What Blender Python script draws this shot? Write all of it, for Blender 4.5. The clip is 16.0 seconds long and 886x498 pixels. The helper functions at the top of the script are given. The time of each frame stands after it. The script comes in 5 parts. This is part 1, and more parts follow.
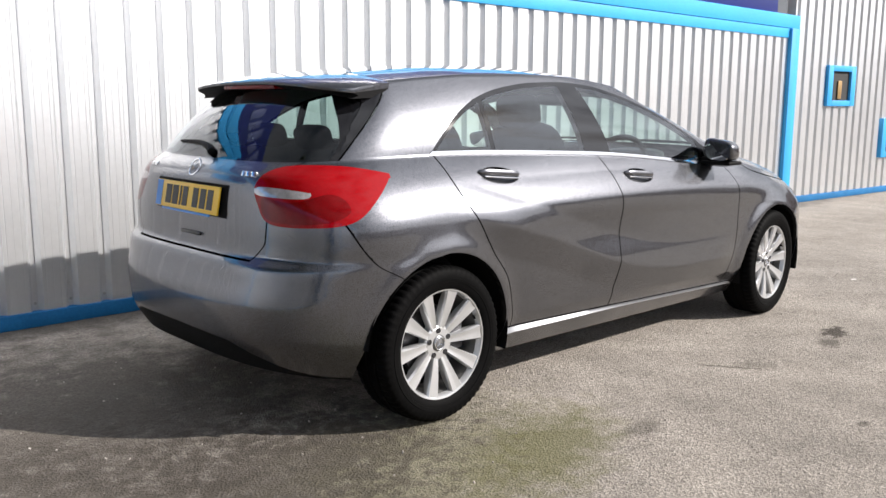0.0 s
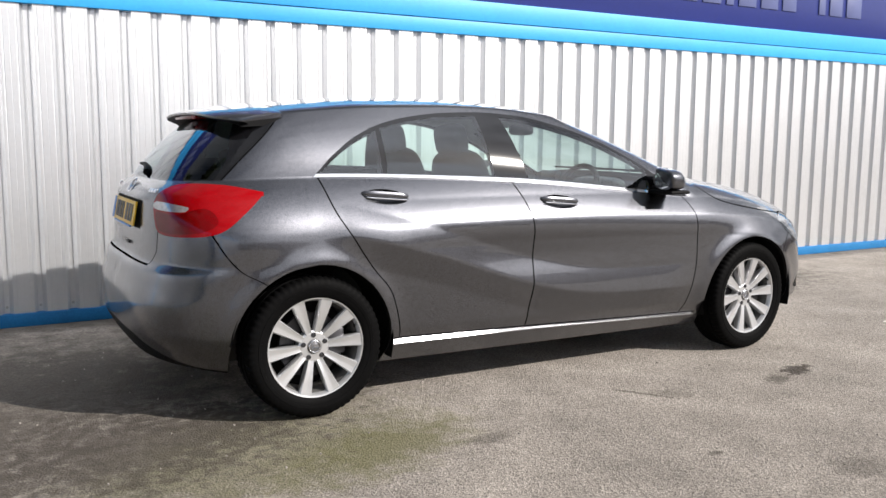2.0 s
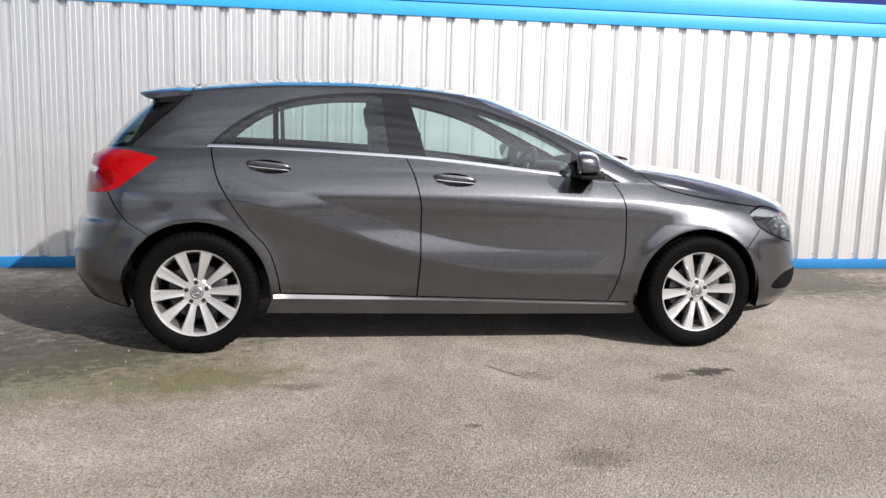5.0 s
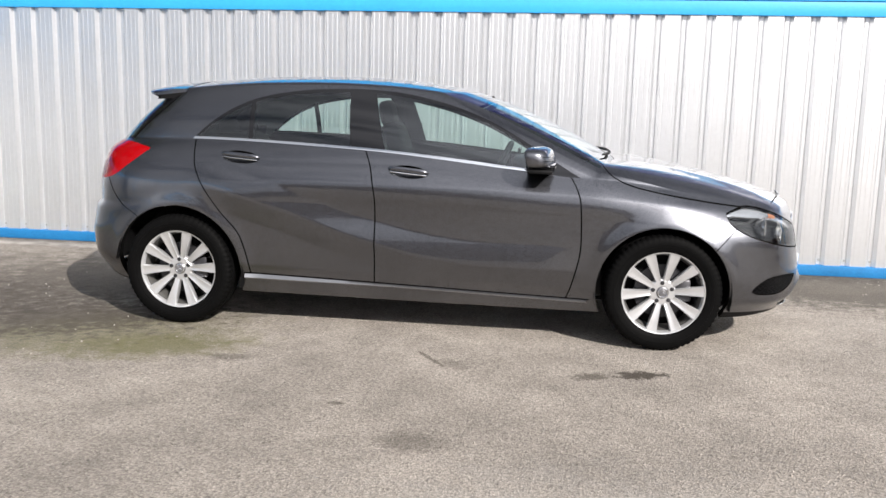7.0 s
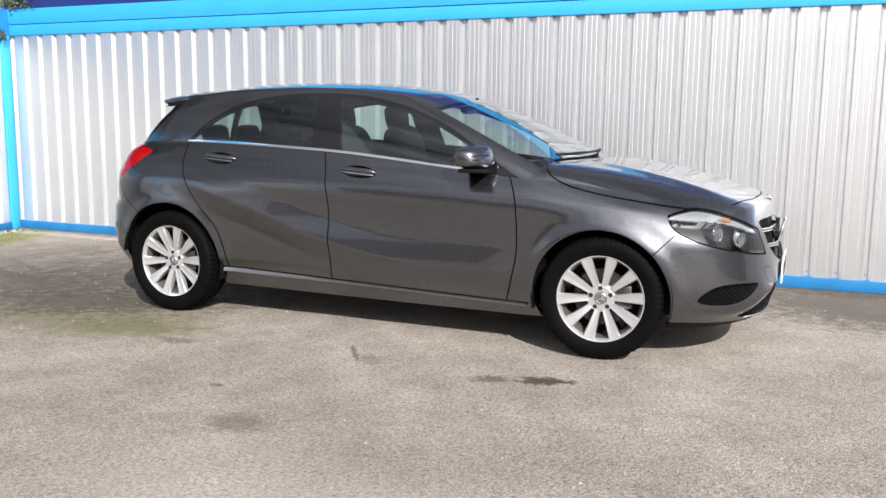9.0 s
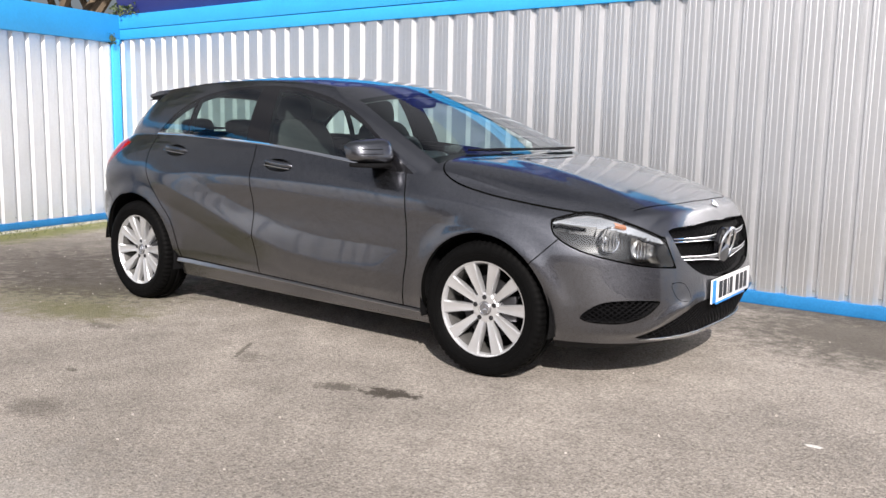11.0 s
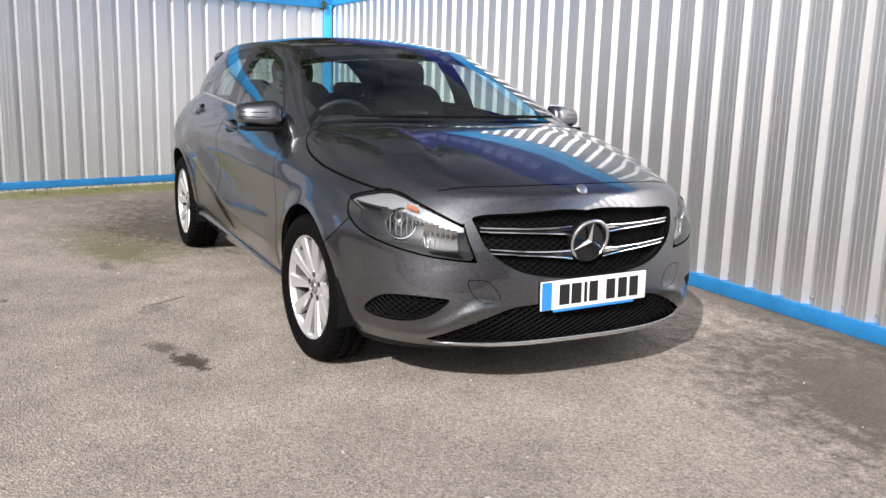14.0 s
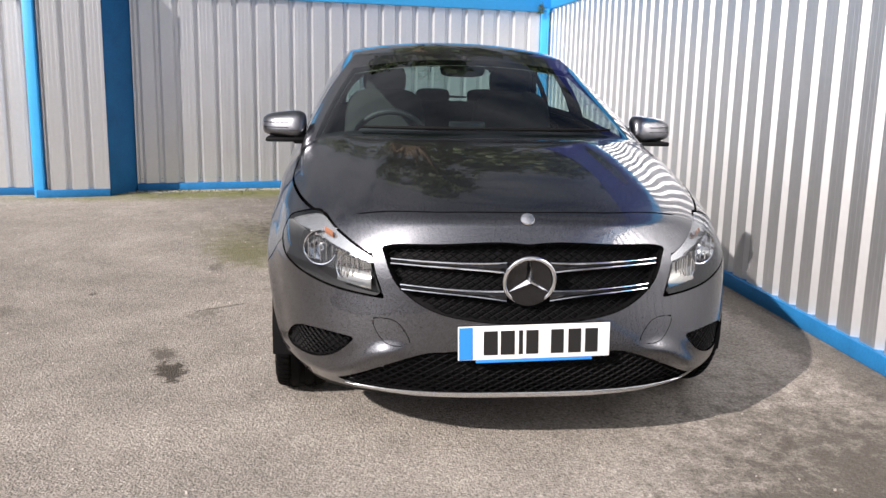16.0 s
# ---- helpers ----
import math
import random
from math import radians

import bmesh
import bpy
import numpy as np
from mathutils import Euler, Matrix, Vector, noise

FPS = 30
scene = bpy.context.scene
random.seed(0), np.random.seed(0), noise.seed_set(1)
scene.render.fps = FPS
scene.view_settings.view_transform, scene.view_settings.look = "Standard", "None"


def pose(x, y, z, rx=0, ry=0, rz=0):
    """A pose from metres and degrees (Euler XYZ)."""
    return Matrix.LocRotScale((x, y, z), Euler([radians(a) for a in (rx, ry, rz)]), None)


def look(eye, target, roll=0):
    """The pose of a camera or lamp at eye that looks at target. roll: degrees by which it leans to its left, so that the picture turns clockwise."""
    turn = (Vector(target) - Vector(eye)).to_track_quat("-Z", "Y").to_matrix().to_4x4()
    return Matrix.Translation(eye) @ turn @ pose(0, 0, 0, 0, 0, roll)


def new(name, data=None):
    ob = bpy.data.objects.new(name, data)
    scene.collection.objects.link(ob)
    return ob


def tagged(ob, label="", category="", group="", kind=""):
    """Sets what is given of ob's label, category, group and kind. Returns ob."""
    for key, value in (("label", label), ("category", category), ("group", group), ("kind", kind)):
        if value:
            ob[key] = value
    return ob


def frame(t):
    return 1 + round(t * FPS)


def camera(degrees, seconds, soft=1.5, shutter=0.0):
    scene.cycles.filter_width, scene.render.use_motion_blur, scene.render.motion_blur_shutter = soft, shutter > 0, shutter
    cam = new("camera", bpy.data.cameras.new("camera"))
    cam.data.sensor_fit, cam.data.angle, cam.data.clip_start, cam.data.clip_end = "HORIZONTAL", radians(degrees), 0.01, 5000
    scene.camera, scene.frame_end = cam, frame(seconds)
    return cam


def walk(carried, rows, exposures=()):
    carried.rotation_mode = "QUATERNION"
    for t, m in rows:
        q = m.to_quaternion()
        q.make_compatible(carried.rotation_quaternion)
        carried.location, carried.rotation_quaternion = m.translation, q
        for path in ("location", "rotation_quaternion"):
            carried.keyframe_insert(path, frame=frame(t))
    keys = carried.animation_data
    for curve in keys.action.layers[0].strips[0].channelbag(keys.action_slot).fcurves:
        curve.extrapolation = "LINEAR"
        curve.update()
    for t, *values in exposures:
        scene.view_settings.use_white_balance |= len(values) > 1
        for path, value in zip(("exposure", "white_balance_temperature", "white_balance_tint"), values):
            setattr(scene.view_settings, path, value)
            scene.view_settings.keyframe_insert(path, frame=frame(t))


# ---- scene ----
cam = camera(53.6, 16.0)
PATH = [
    (0, (-3.646, -3.293, 1.266), (-2.296, -1.855, 0.932), 0.3),
    (0.5, (-3.426, -3.528, 1.281), (-2.159, -2.017, 0.946), 0.3),
    (1, (-3.223, -3.841, 1.263), (-2.043, -2.254, 0.965), 0.1),
    (1.5, (-2.981, -4.097, 1.297), (-1.899, -2.441, 1.003), 0.3),
    (2, (-2.728, -4.37, 1.245), (-1.744, -2.648, 0.985), 0.4),
    (2.5, (-2.443, -4.616, 1.224), (-1.564, -2.837, 0.972), 0.5),
    (3, (-2.139, -4.792, 1.229), (-1.361, -2.968, 0.968), 0.8),
    (3.5, (-1.818, -4.953, 1.253), (-1.157, -3.087, 0.967), 0.9),
    (4, (-1.53, -5.132, 1.256), (-0.984, -3.231, 0.959), 1.2),
    (4.5, (-1.161, -5.247, 1.246), (-0.748, -3.314, 0.94), 1.4),
    (5, (-0.811, -5.352, 1.225), (-0.498, -3.399, 0.932), 1.6),
    (7.5, (1.18, -5.536, 1.268), (0.778, -3.604, 0.941), 1.2),
    (8, (1.582, -5.469, 1.268), (1.036, -3.572, 0.948), 0.9),
    (8.5, (1.956, -5.328, 1.204), (1.276, -3.47, 0.914), 0.6),
    (9, (2.312, -5.165, 1.203), (1.543, -3.342, 0.912), 0.6),
    (11.5, (3.892, -3.765, 1.148), (2.583, -2.283, 0.852), 1.2),
    (12, (4.155, -3.456, 1.157), (2.753, -2.067, 0.834), 1.3),
    (12.5, (4.38, -3.107, 1.175), (2.875, -1.837, 0.825), 1.3),
    (13, (4.573, -2.744, 1.172), (2.985, -1.583, 0.812), 1.6),
    (13.5, (4.737, -2.38, 1.184), (3.072, -1.335, 0.818), 1.8),
    (14, (4.838, -2.007, 1.204), (3.093, -1.109, 0.822), 1.7),
    (14.5, (4.923, -1.651, 1.217), (3.103, -0.925, 0.821), 1.4),
    (15, (4.919, -1.266, 1.237), (3.036, -0.724, 0.836), 1.2),
    (15.5, (4.868, -0.904, 1.248), (2.944, -0.523, 0.856), 1.2),
    (16, (4.833, -0.564, 1.251), (2.882, -0.356, 0.861), 1.2),
]
EXPOSURES = [(0, 0.65, 6500, 12), (2, 0.48, 6500, 12), (4.5, 0.50, 6500, 12), (7.5, 0.70, 6500, 12), (9, 0.72, 6500, 12), (12, 0.60, 6550, 15), (16, 0.52, 6600, 15)]
walk(cam, [(t, look(eye, target, roll)) for t, eye, target, roll in PATH], EXPOSURES)

# ---- sky, sun, exposure ----
SUN = Vector((1.02, -1.2, 1.0)).normalized()          # towards the sun
world = bpy.data.worlds.new("sky")
scene.world = world
world.use_nodes = True
wn = world.node_tree
sky = wn.nodes.new("ShaderNodeTexSky")
sky.sky_type, sky.sun_disc = "NISHITA", False
sky.sun_elevation = math.asin(SUN.z)
sky.sun_rotation = math.atan2(SUN.x, SUN.y)
sky.air_density, sky.dust_density, sky.ozone_density = 1.0, 2.5, 1.0
# broken cloud over the whole sky
way = wn.nodes.new("ShaderNodeTexCoord")
flat = wn.nodes.new("ShaderNodeMapping")
flat.inputs["Scale"].default_value = (1.0, 1.0, 2.6)
cloud = wn.nodes.new("ShaderNodeTexNoise")
cloud.inputs["Scale"].default_value, cloud.inputs["Detail"].default_value, cloud.inputs["Roughness"].default_value = 2.6, 8, 0.62
cover = wn.nodes.new("ShaderNodeValToRGB")
cover.color_ramp.elements[0].position, cover.color_ramp.elements[1].position = 0.31, 0.56
layer = wn.nodes.new("ShaderNodeMix")
layer.data_type = "RGBA"
wn.links.new(way.outputs["Generated"], flat.inputs[0])
wn.links.new(flat.outputs[0], cloud.inputs["Vector"])
wn.links.new(cloud.outputs[0], cover.inputs[0])
wn.links.new(cover.outputs[0], layer.inputs[0])
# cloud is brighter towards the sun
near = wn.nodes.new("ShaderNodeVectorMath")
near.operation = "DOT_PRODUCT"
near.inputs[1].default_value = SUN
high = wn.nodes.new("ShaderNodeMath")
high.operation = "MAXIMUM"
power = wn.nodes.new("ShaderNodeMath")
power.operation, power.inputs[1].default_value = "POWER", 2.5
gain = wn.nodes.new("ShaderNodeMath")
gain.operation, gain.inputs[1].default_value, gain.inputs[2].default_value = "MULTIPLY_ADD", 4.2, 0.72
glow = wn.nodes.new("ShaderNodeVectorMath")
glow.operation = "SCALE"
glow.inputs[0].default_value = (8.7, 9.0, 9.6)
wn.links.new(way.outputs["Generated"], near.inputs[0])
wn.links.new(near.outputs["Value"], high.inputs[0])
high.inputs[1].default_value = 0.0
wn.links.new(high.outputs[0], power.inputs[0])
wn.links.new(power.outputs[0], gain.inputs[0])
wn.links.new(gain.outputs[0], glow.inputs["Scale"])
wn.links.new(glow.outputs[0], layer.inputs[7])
wn.links.new(sky.outputs[0], layer.inputs[6])
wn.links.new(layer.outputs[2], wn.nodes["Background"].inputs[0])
wn.nodes["Background"].inputs[1].default_value = 0.029
sun = new("sun", bpy.data.lights.new("sun", "SUN"))
sun.data.energy, sun.data.angle, sun.data.color = 5.0, radians(0.6), (1.0, 0.95, 0.88)
sun.matrix_world = look(SUN * 20, (0, 0, 0))


# ---- materials ----
def mat(name, colour, rough=0.5, metal=0.0, coat=0.0, vary=0.0, scale=8.0, bump=0.0, bump_scale=60.0, spec=0.5, sheen_rough=None):
    """A principled material with two scales of colour variation and a fine relief."""
    m = bpy.data.materials.new(name)
    m.use_nodes = True
    t = m.node_tree
    b = t.nodes["Principled BSDF"]
    b.inputs["Base Color"].default_value = (*colour, 1)
    b.inputs["Roughness"].default_value, b.inputs["Metallic"].default_value = rough, metal
    b.inputs["Coat Weight"].default_value, b.inputs["Coat Roughness"].default_value = coat, 0.02
    b.inputs["Specular IOR Level"].default_value = spec
    co = t.nodes.new("ShaderNodeTexCoord")
    if vary:
        n1, n2 = t.nodes.new("ShaderNodeTexNoise"), t.nodes.new("ShaderNodeTexNoise")
        n1.inputs["Scale"].default_value, n1.inputs["Detail"].default_value = scale, 6
        n2.inputs["Scale"].default_value, n2.inputs["Detail"].default_value = scale * 11, 4
        add = t.nodes.new("ShaderNodeMath")
        add.operation = "ADD"
        ramp = t.nodes.new("ShaderNodeMapRange")
        ramp.inputs["From Min"].default_value, ramp.inputs["From Max"].default_value = 0.6, 1.4
        ramp.inputs["To Min"].default_value, ramp.inputs["To Max"].default_value = 1 - vary, 1 + vary
        mul = t.nodes.new("ShaderNodeVectorMath")
        mul.operation = "SCALE"
        mul.inputs[0].default_value = colour
        for n in (n1, n2):
            t.links.new(co.outputs["Object"], n.inputs["Vector"])
        t.links.new(n1.outputs[0], add.inputs[0])
        t.links.new(n2.outputs[0], add.inputs[1])
        t.links.new(add.outputs[0], ramp.inputs["Value"])
        t.links.new(ramp.outputs[0], mul.inputs["Scale"])
        t.links.new(mul.outputs[0], b.inputs["Base Color"])
    if bump:
        n3, bp = t.nodes.new("ShaderNodeTexNoise"), t.nodes.new("ShaderNodeBump")
        n3.inputs["Scale"].default_value, n3.inputs["Detail"].default_value = bump_scale, 5
        bp.inputs["Strength"].default_value, bp.inputs["Distance"].default_value = bump, 0.01
        t.links.new(co.outputs["Object"], n3.inputs["Vector"])
        t.links.new(n3.outputs[0], bp.inputs["Height"])
        t.links.new(bp.outputs[0], b.inputs["Normal"])
    return m


def node(t, kind, **values):
    n = t.nodes.new(kind)
    for key, value in values.items():
        n.inputs[key.replace("_", " ")].default_value = value
    return n


def paint_material():
    """Dark grey metallic car paint: fine flakes under a clear coat."""
    m = mat("grey_metallic_paint", (0.116, 0.119, 0.133), 0.32, 1.0, 1.0)
    t = m.node_tree
    b = t.nodes["Principled BSDF"]
    co = t.nodes.new("ShaderNodeTexCoord")
    fl = node(t, "ShaderNodeTexVoronoi", Scale=900.0)
    rmp = node(t, "ShaderNodeMapRange", To_Min=0.75, To_Max=1.3)
    mul = t.nodes.new("ShaderNodeVectorMath")
    mul.operation = "SCALE"
    mul.inputs[0].default_value = (0.116, 0.119, 0.133)
    shine = node(t, "ShaderNodeMapRange", To_Min=0.17, To_Max=0.44)
    t.links.new(fl.outputs["Color"], shine.inputs["Value"])
    t.links.new(shine.outputs[0], b.inputs["Roughness"])
    b.inputs["Coat IOR"].default_value = 1.55
    t.links.new(co.outputs["Object"], fl.inputs["Vector"])
    t.links.new(fl.outputs["Color"], rmp.inputs["Value"])
    t.links.new(rmp.outputs[0], mul.inputs["Scale"])
    t.links.new(mul.outputs[0], b.inputs["Base Color"])
    return m


def glass_material(name, tint, mirror=0.08):
    """Thin tinted pane: lets light through and mirrors by its angle."""
    m = bpy.data.materials.new(name)
    m.use_nodes = True
    t = m.node_tree
    t.nodes.remove(t.nodes["Principled BSDF"])
    tr, gl, mx = t.nodes.new("ShaderNodeBsdfTransparent"), t.nodes.new("ShaderNodeBsdfGlossy"), t.nodes.new("ShaderNodeMixShader")
    facing = node(t, "ShaderNodeLayerWeight", Blend=0.5)
    curve_up = t.nodes.new("ShaderNodeMath")
    curve_up.operation, curve_up.inputs[1].default_value = "POWER", 4.0
    fr = t.nodes.new("ShaderNodeMath")
    fr.operation, fr.inputs[1].default_value, fr.inputs[2].default_value = "MULTIPLY_ADD", 1 - mirror, mirror
    t.links.new(facing.outputs["Facing"], curve_up.inputs[0])
    t.links.new(curve_up.outputs[0], fr.inputs[0])
    tr.inputs[0].default_value = (*tint, 1)
    gl.inputs["Roughness"].default_value = 0.004
    gl.inputs[0].default_value = (0.95, 0.97, 1, 1)
    t.links.new(fr.outputs[0], mx.inputs[0])
    t.links.new(tr.outputs[0], mx.inputs[1])
    t.links.new(gl.outputs[0], mx.inputs[2])
    t.links.new(mx.outputs[0], t.nodes["Material Output"].inputs[0])
    return m


def asphalt_material():
    """Old worn tarmac: pale stones in a grey binder, broad stains and damp patches."""
    m = bpy.data.materials.new("worn_tarmac")
    m.use_nodes = True
    t = m.node_tree
    b = t.nodes["Principled BSDF"]
    co = t.nodes.new("ShaderNodeTexCoord")
    stones = node(t, "ShaderNodeTexVoronoi", Scale=115.0)
    fine = node(t, "ShaderNodeTexNoise", Scale=120.0, Detail=10.0, Roughness=0.75)
    mid = node(t, "ShaderNodeTexNoise", Scale=3.0, Detail=12.0, Roughness=0.78)
    broad = node(t, "ShaderNodeTexNoise", Scale=0.7, Detail=5.0, Roughness=0.6)
    for n in (stones, fine, mid, broad):
        t.links.new(co.outputs["Object"], n.inputs["Vector"])
    base = t.nodes.new("ShaderNodeValToRGB")
    base.color_ramp.elements[0].position, base.color_ramp.elements[0].color = 0.25, (0.13, 0.115, 0.10, 1)
    base.color_ramp.elements[1].position, base.color_ramp.elements[1].color = 0.75, (0.435, 0.395, 0.35, 1)
    t.links.new(fine.outputs[0], base.inputs[0])
    cells = node(t, "ShaderNodeMapRange", To_Min=0.7, To_Max=1.34)
    t.links.new(stones.outputs["Color"], cells.inputs["Value"])
    patch = node(t, "ShaderNodeMapRange", From_Min=0.35, From_Max=0.65, To_Min=0.78, To_Max=1.16)
    t.links.new(mid.outputs[0], patch.inputs["Value"])
    wide = node(t, "ShaderNodeMapRange", From_Min=0.35, From_Max=0.65, To_Min=0.85, To_Max=1.12)
    t.links.new(broad.outputs[0], wide.inputs["Value"])
    pits = node(t, "ShaderNodeTexNoise", Scale=55.0, Detail=5.0, Roughness=0.6)
    t.links.new(co.outputs["Object"], pits.inputs["Vector"])
    specks = node(t, "ShaderNodeMapRange", From_Min=0.36, From_Max=0.46, To_Min=0.62, To_Max=1.0)
    t.links.new(pits.outputs[0], specks.inputs["Value"])
    last = base.outputs[0]
    mottle = node(t, "ShaderNodeTexNoise", Scale=65.0, Detail=7.0, Roughness=0.7)
    t.links.new(co.outputs["Object"], mottle.inputs["Vector"])
    crumbs = node(t, "ShaderNodeMapRange", From_Min=0.36, From_Max=0.64, To_Min=0.80, To_Max=1.18)
    t.links.new(mottle.outputs[0], crumbs.inputs["Value"])
    for n in (cells, patch, wide, specks, crumbs):
        mul = t.nodes.new("ShaderNodeVectorMath")
        mul.operation = "SCALE"
        t.links.new(last, mul.inputs[0])
        t.links.new(n.outputs[0], mul.inputs["Scale"])
        last = mul.outputs[0]

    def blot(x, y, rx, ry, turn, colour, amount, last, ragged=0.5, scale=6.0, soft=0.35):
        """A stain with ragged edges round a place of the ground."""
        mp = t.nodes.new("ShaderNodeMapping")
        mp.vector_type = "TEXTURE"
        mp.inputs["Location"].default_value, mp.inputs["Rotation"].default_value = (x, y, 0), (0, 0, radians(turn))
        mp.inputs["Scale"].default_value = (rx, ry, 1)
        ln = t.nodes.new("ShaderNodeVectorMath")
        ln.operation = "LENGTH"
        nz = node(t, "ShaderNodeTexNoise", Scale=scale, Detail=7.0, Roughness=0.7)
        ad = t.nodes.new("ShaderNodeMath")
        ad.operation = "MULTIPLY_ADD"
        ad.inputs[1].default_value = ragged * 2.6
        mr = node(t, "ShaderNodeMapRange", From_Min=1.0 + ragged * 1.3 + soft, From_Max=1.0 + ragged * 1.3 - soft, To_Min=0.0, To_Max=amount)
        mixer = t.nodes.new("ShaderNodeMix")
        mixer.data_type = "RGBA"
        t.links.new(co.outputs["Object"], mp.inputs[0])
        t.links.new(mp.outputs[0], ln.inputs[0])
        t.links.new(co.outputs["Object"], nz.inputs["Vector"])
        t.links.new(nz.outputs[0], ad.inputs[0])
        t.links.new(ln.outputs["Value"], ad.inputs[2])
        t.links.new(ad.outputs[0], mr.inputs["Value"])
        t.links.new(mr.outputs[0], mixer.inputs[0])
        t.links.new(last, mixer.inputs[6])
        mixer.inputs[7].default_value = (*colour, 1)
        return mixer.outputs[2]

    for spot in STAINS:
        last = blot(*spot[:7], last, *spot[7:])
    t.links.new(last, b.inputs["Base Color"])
    b.inputs["Roughness"].default_value = 0.85
    b.inputs["Specular IOR Level"].default_value = 0.25
    bp = t.nodes.new("ShaderNodeBump")
    bp.inputs["Strength"].default_value, bp.inputs["Distance"].default_value = 0.8, 0.005
    hs = t.nodes.new("ShaderNodeMath")
    hs.operation = "ADD"
    t.links.new(stones.outputs["Distance"], hs.inputs[0])
    t.links.new(fine.outputs[0], hs.inputs[1])
    t.links.new(hs.outputs[0], bp.inputs["Height"])
    t.links.new(bp.outputs[0], b.inputs["Normal"])
    return m


# stains: x, y, half sizes, turn, colour, amount, raggedness, noise scale, softness
DARK, MOSS, WET, GREEN, PALE = (0.050, 0.042, 0.034), (0.11, 0.105, 0.045), (0.050, 0.043, 0.034), (0.125, 0.135, 0.03), (0.6, 0.58, 0.55)
STAINS = [
    (-1.75, -1.15, 0.75, 0.42, 25, MOSS, 0.6, 0.9, 9.0, 0.5),
    (-1.25, -1.32, 0.42, 0.2, 20, MOSS, 0.72, 0.9, 9.0, 0.5),
    (-2.3, 0.3, 1.1, 0.9, 0, DARK, 0.72, 1.3, 7.0, 0.5),
    (-3.2, -0.8, 1.2, 1.0, 0, DARK, 0.4, 1.2, 5.0, 0.6),
    (-2.05, -0.85, 0.7, 0.38, 15, DARK, 0.7, 2.0, 14.0, 0.4),
    (-2.9, -0.6, 0.7, 0.5, 0, DARK, 0.6, 2.0, 12.0, 0.4),
    (-4.72, -0.4, 0.36, 2.9, 13.6, GREEN, 0.9, 0.8, 5.0, 0.5),
    (-4.98, -0.5, 0.10, 3.0, 13.6, PALE, 0.5, 0.8, 9.0, 0.5),
    (-4.2, 1.55, 1.4, 0.10, 0, PALE, 0.45, 0.8, 9.0, 0.5),
    (-3.9, 0.2, 0.9, 1.6, -10, DARK, 0.45, 1.2, 4.0, 0.6),
    (2.90, 1.16, 1.15, 0.66, -6, WET, 0.74, 0.9, 12.0, 0.35),
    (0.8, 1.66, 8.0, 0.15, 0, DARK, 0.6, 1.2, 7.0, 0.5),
    (1.207, -1.325, 0.13, 0.055, 18, DARK, 0.95, 1.6, 22.0, 0.28),
    (0.97, -1.40, 0.09, 0.05, 25, DARK, 0.65, 1.8, 26.0, 0.3),
    (0.18, -1.27, 0.15, 0.014, 124, DARK, 0.65, 1.5, 30.0, 0.22),
    (0.30, -1.33, 0.10, 0.05, 130, DARK, 0.4, 1.8, 26.0, 0.35),
    (-0.82, -1.44, 0.12, 0.05, 10, DARK, 0.55, 0.8, 18.0, 0.4),
    (0.26, -2.39, 0.12, 0.10, 0, DARK, 0.45, 1.0, 22.0, 0.4),
    (-0.13, -2.01, 0.035, 0.02, 0, DARK, 0.6, 0.6, 30.0, 0.3),
    (2.81, -0.78, 0.03, 0.016, 0, PALE, 0.95, 0.3, 30.0, 0.2),
    (2.95, -2.2, 0.5, 0.3, 30, PALE, 0.2, 1.2, 8.0, 0.6),
    (1.2, -3.2, 0.9, 0.5, 0, PALE, 0.18, 1.2, 6.0, 0.6),
]

PAINT = paint_material()
BLACK_TRIM = mat("black_plastic", (0.007, 0.007, 0.0075), 0.55, bump=0.15, bump_scale=300, spec=0.08)
# black for panel lips and the liner: paints in the shut gaps' shade
SHUT = mat("gap_shade_black", (0.004, 0.004, 0.004), 0.9, spec=0.0)
GLOSS_BLACK = mat("gloss_black", (0.006, 0.006, 0.007), 0.08, spec=0.6)
RUBBER = mat("tyre_rubber", (0.003, 0.003, 0.0031), 0.62, vary=0.25, scale=20, bump=0.1, bump_scale=120, spec=0.04)
CHROME = mat("bright_chrome", (0.82, 0.83, 0.85), 0.08, 1.0)
SATIN = mat("satin_aluminium", (0.72, 0.73, 0.75), 0.25, 1.0)
ALLOY = mat("silver_alloy", (0.54, 0.545, 0.555), 0.32, 0.65, 0.4, vary=0.05, scale=20)
MIRROR = mat("mirror_silver", (0.9, 0.9, 0.9), 0.02, 1.0)
DARK_STEEL = mat("dark_steel", (0.06, 0.06, 0.065), 0.4, 0.8, vary=0.2)
RED_LENS = mat("red_lens", (0.25, 0.001, 0.003), 0.10, 0.0, 0.35, vary=0.12, scale=9, spec=0.1)
DEEP_RED = mat("deep_red_lens", (0.15, 0.0006, 0.0015), 0.08, 0.0, 0.35, vary=0.3, scale=20, spec=0.1)
CLEAR = glass_material("clear_lens", (0.93, 0.95, 0.96), 0.04)
WINDOW = glass_material("green_tinted_glass", (0.78, 0.91, 0.87), 0.10)
SCREEN = glass_material("windscreen_glass", (0.72, 0.85, 0.83), 0.05)
REAR_GLASS = glass_material("dark_rear_glass", (0.40, 0.50, 0.48), 0.07)
CABIN = mat("black_cabin_plastic", (0.018, 0.018, 0.02), 0.55, bump=0.2, bump_scale=200)
FABRIC = mat("black_seat_fabric", (0.022, 0.022, 0.024), 0.85, vary=0.3, scale=40, bump=0.3, bump_scale=400)
HEADLINER = mat("grey_headliner", (0.35, 0.35, 0.34), 0.9, vary=0.1)
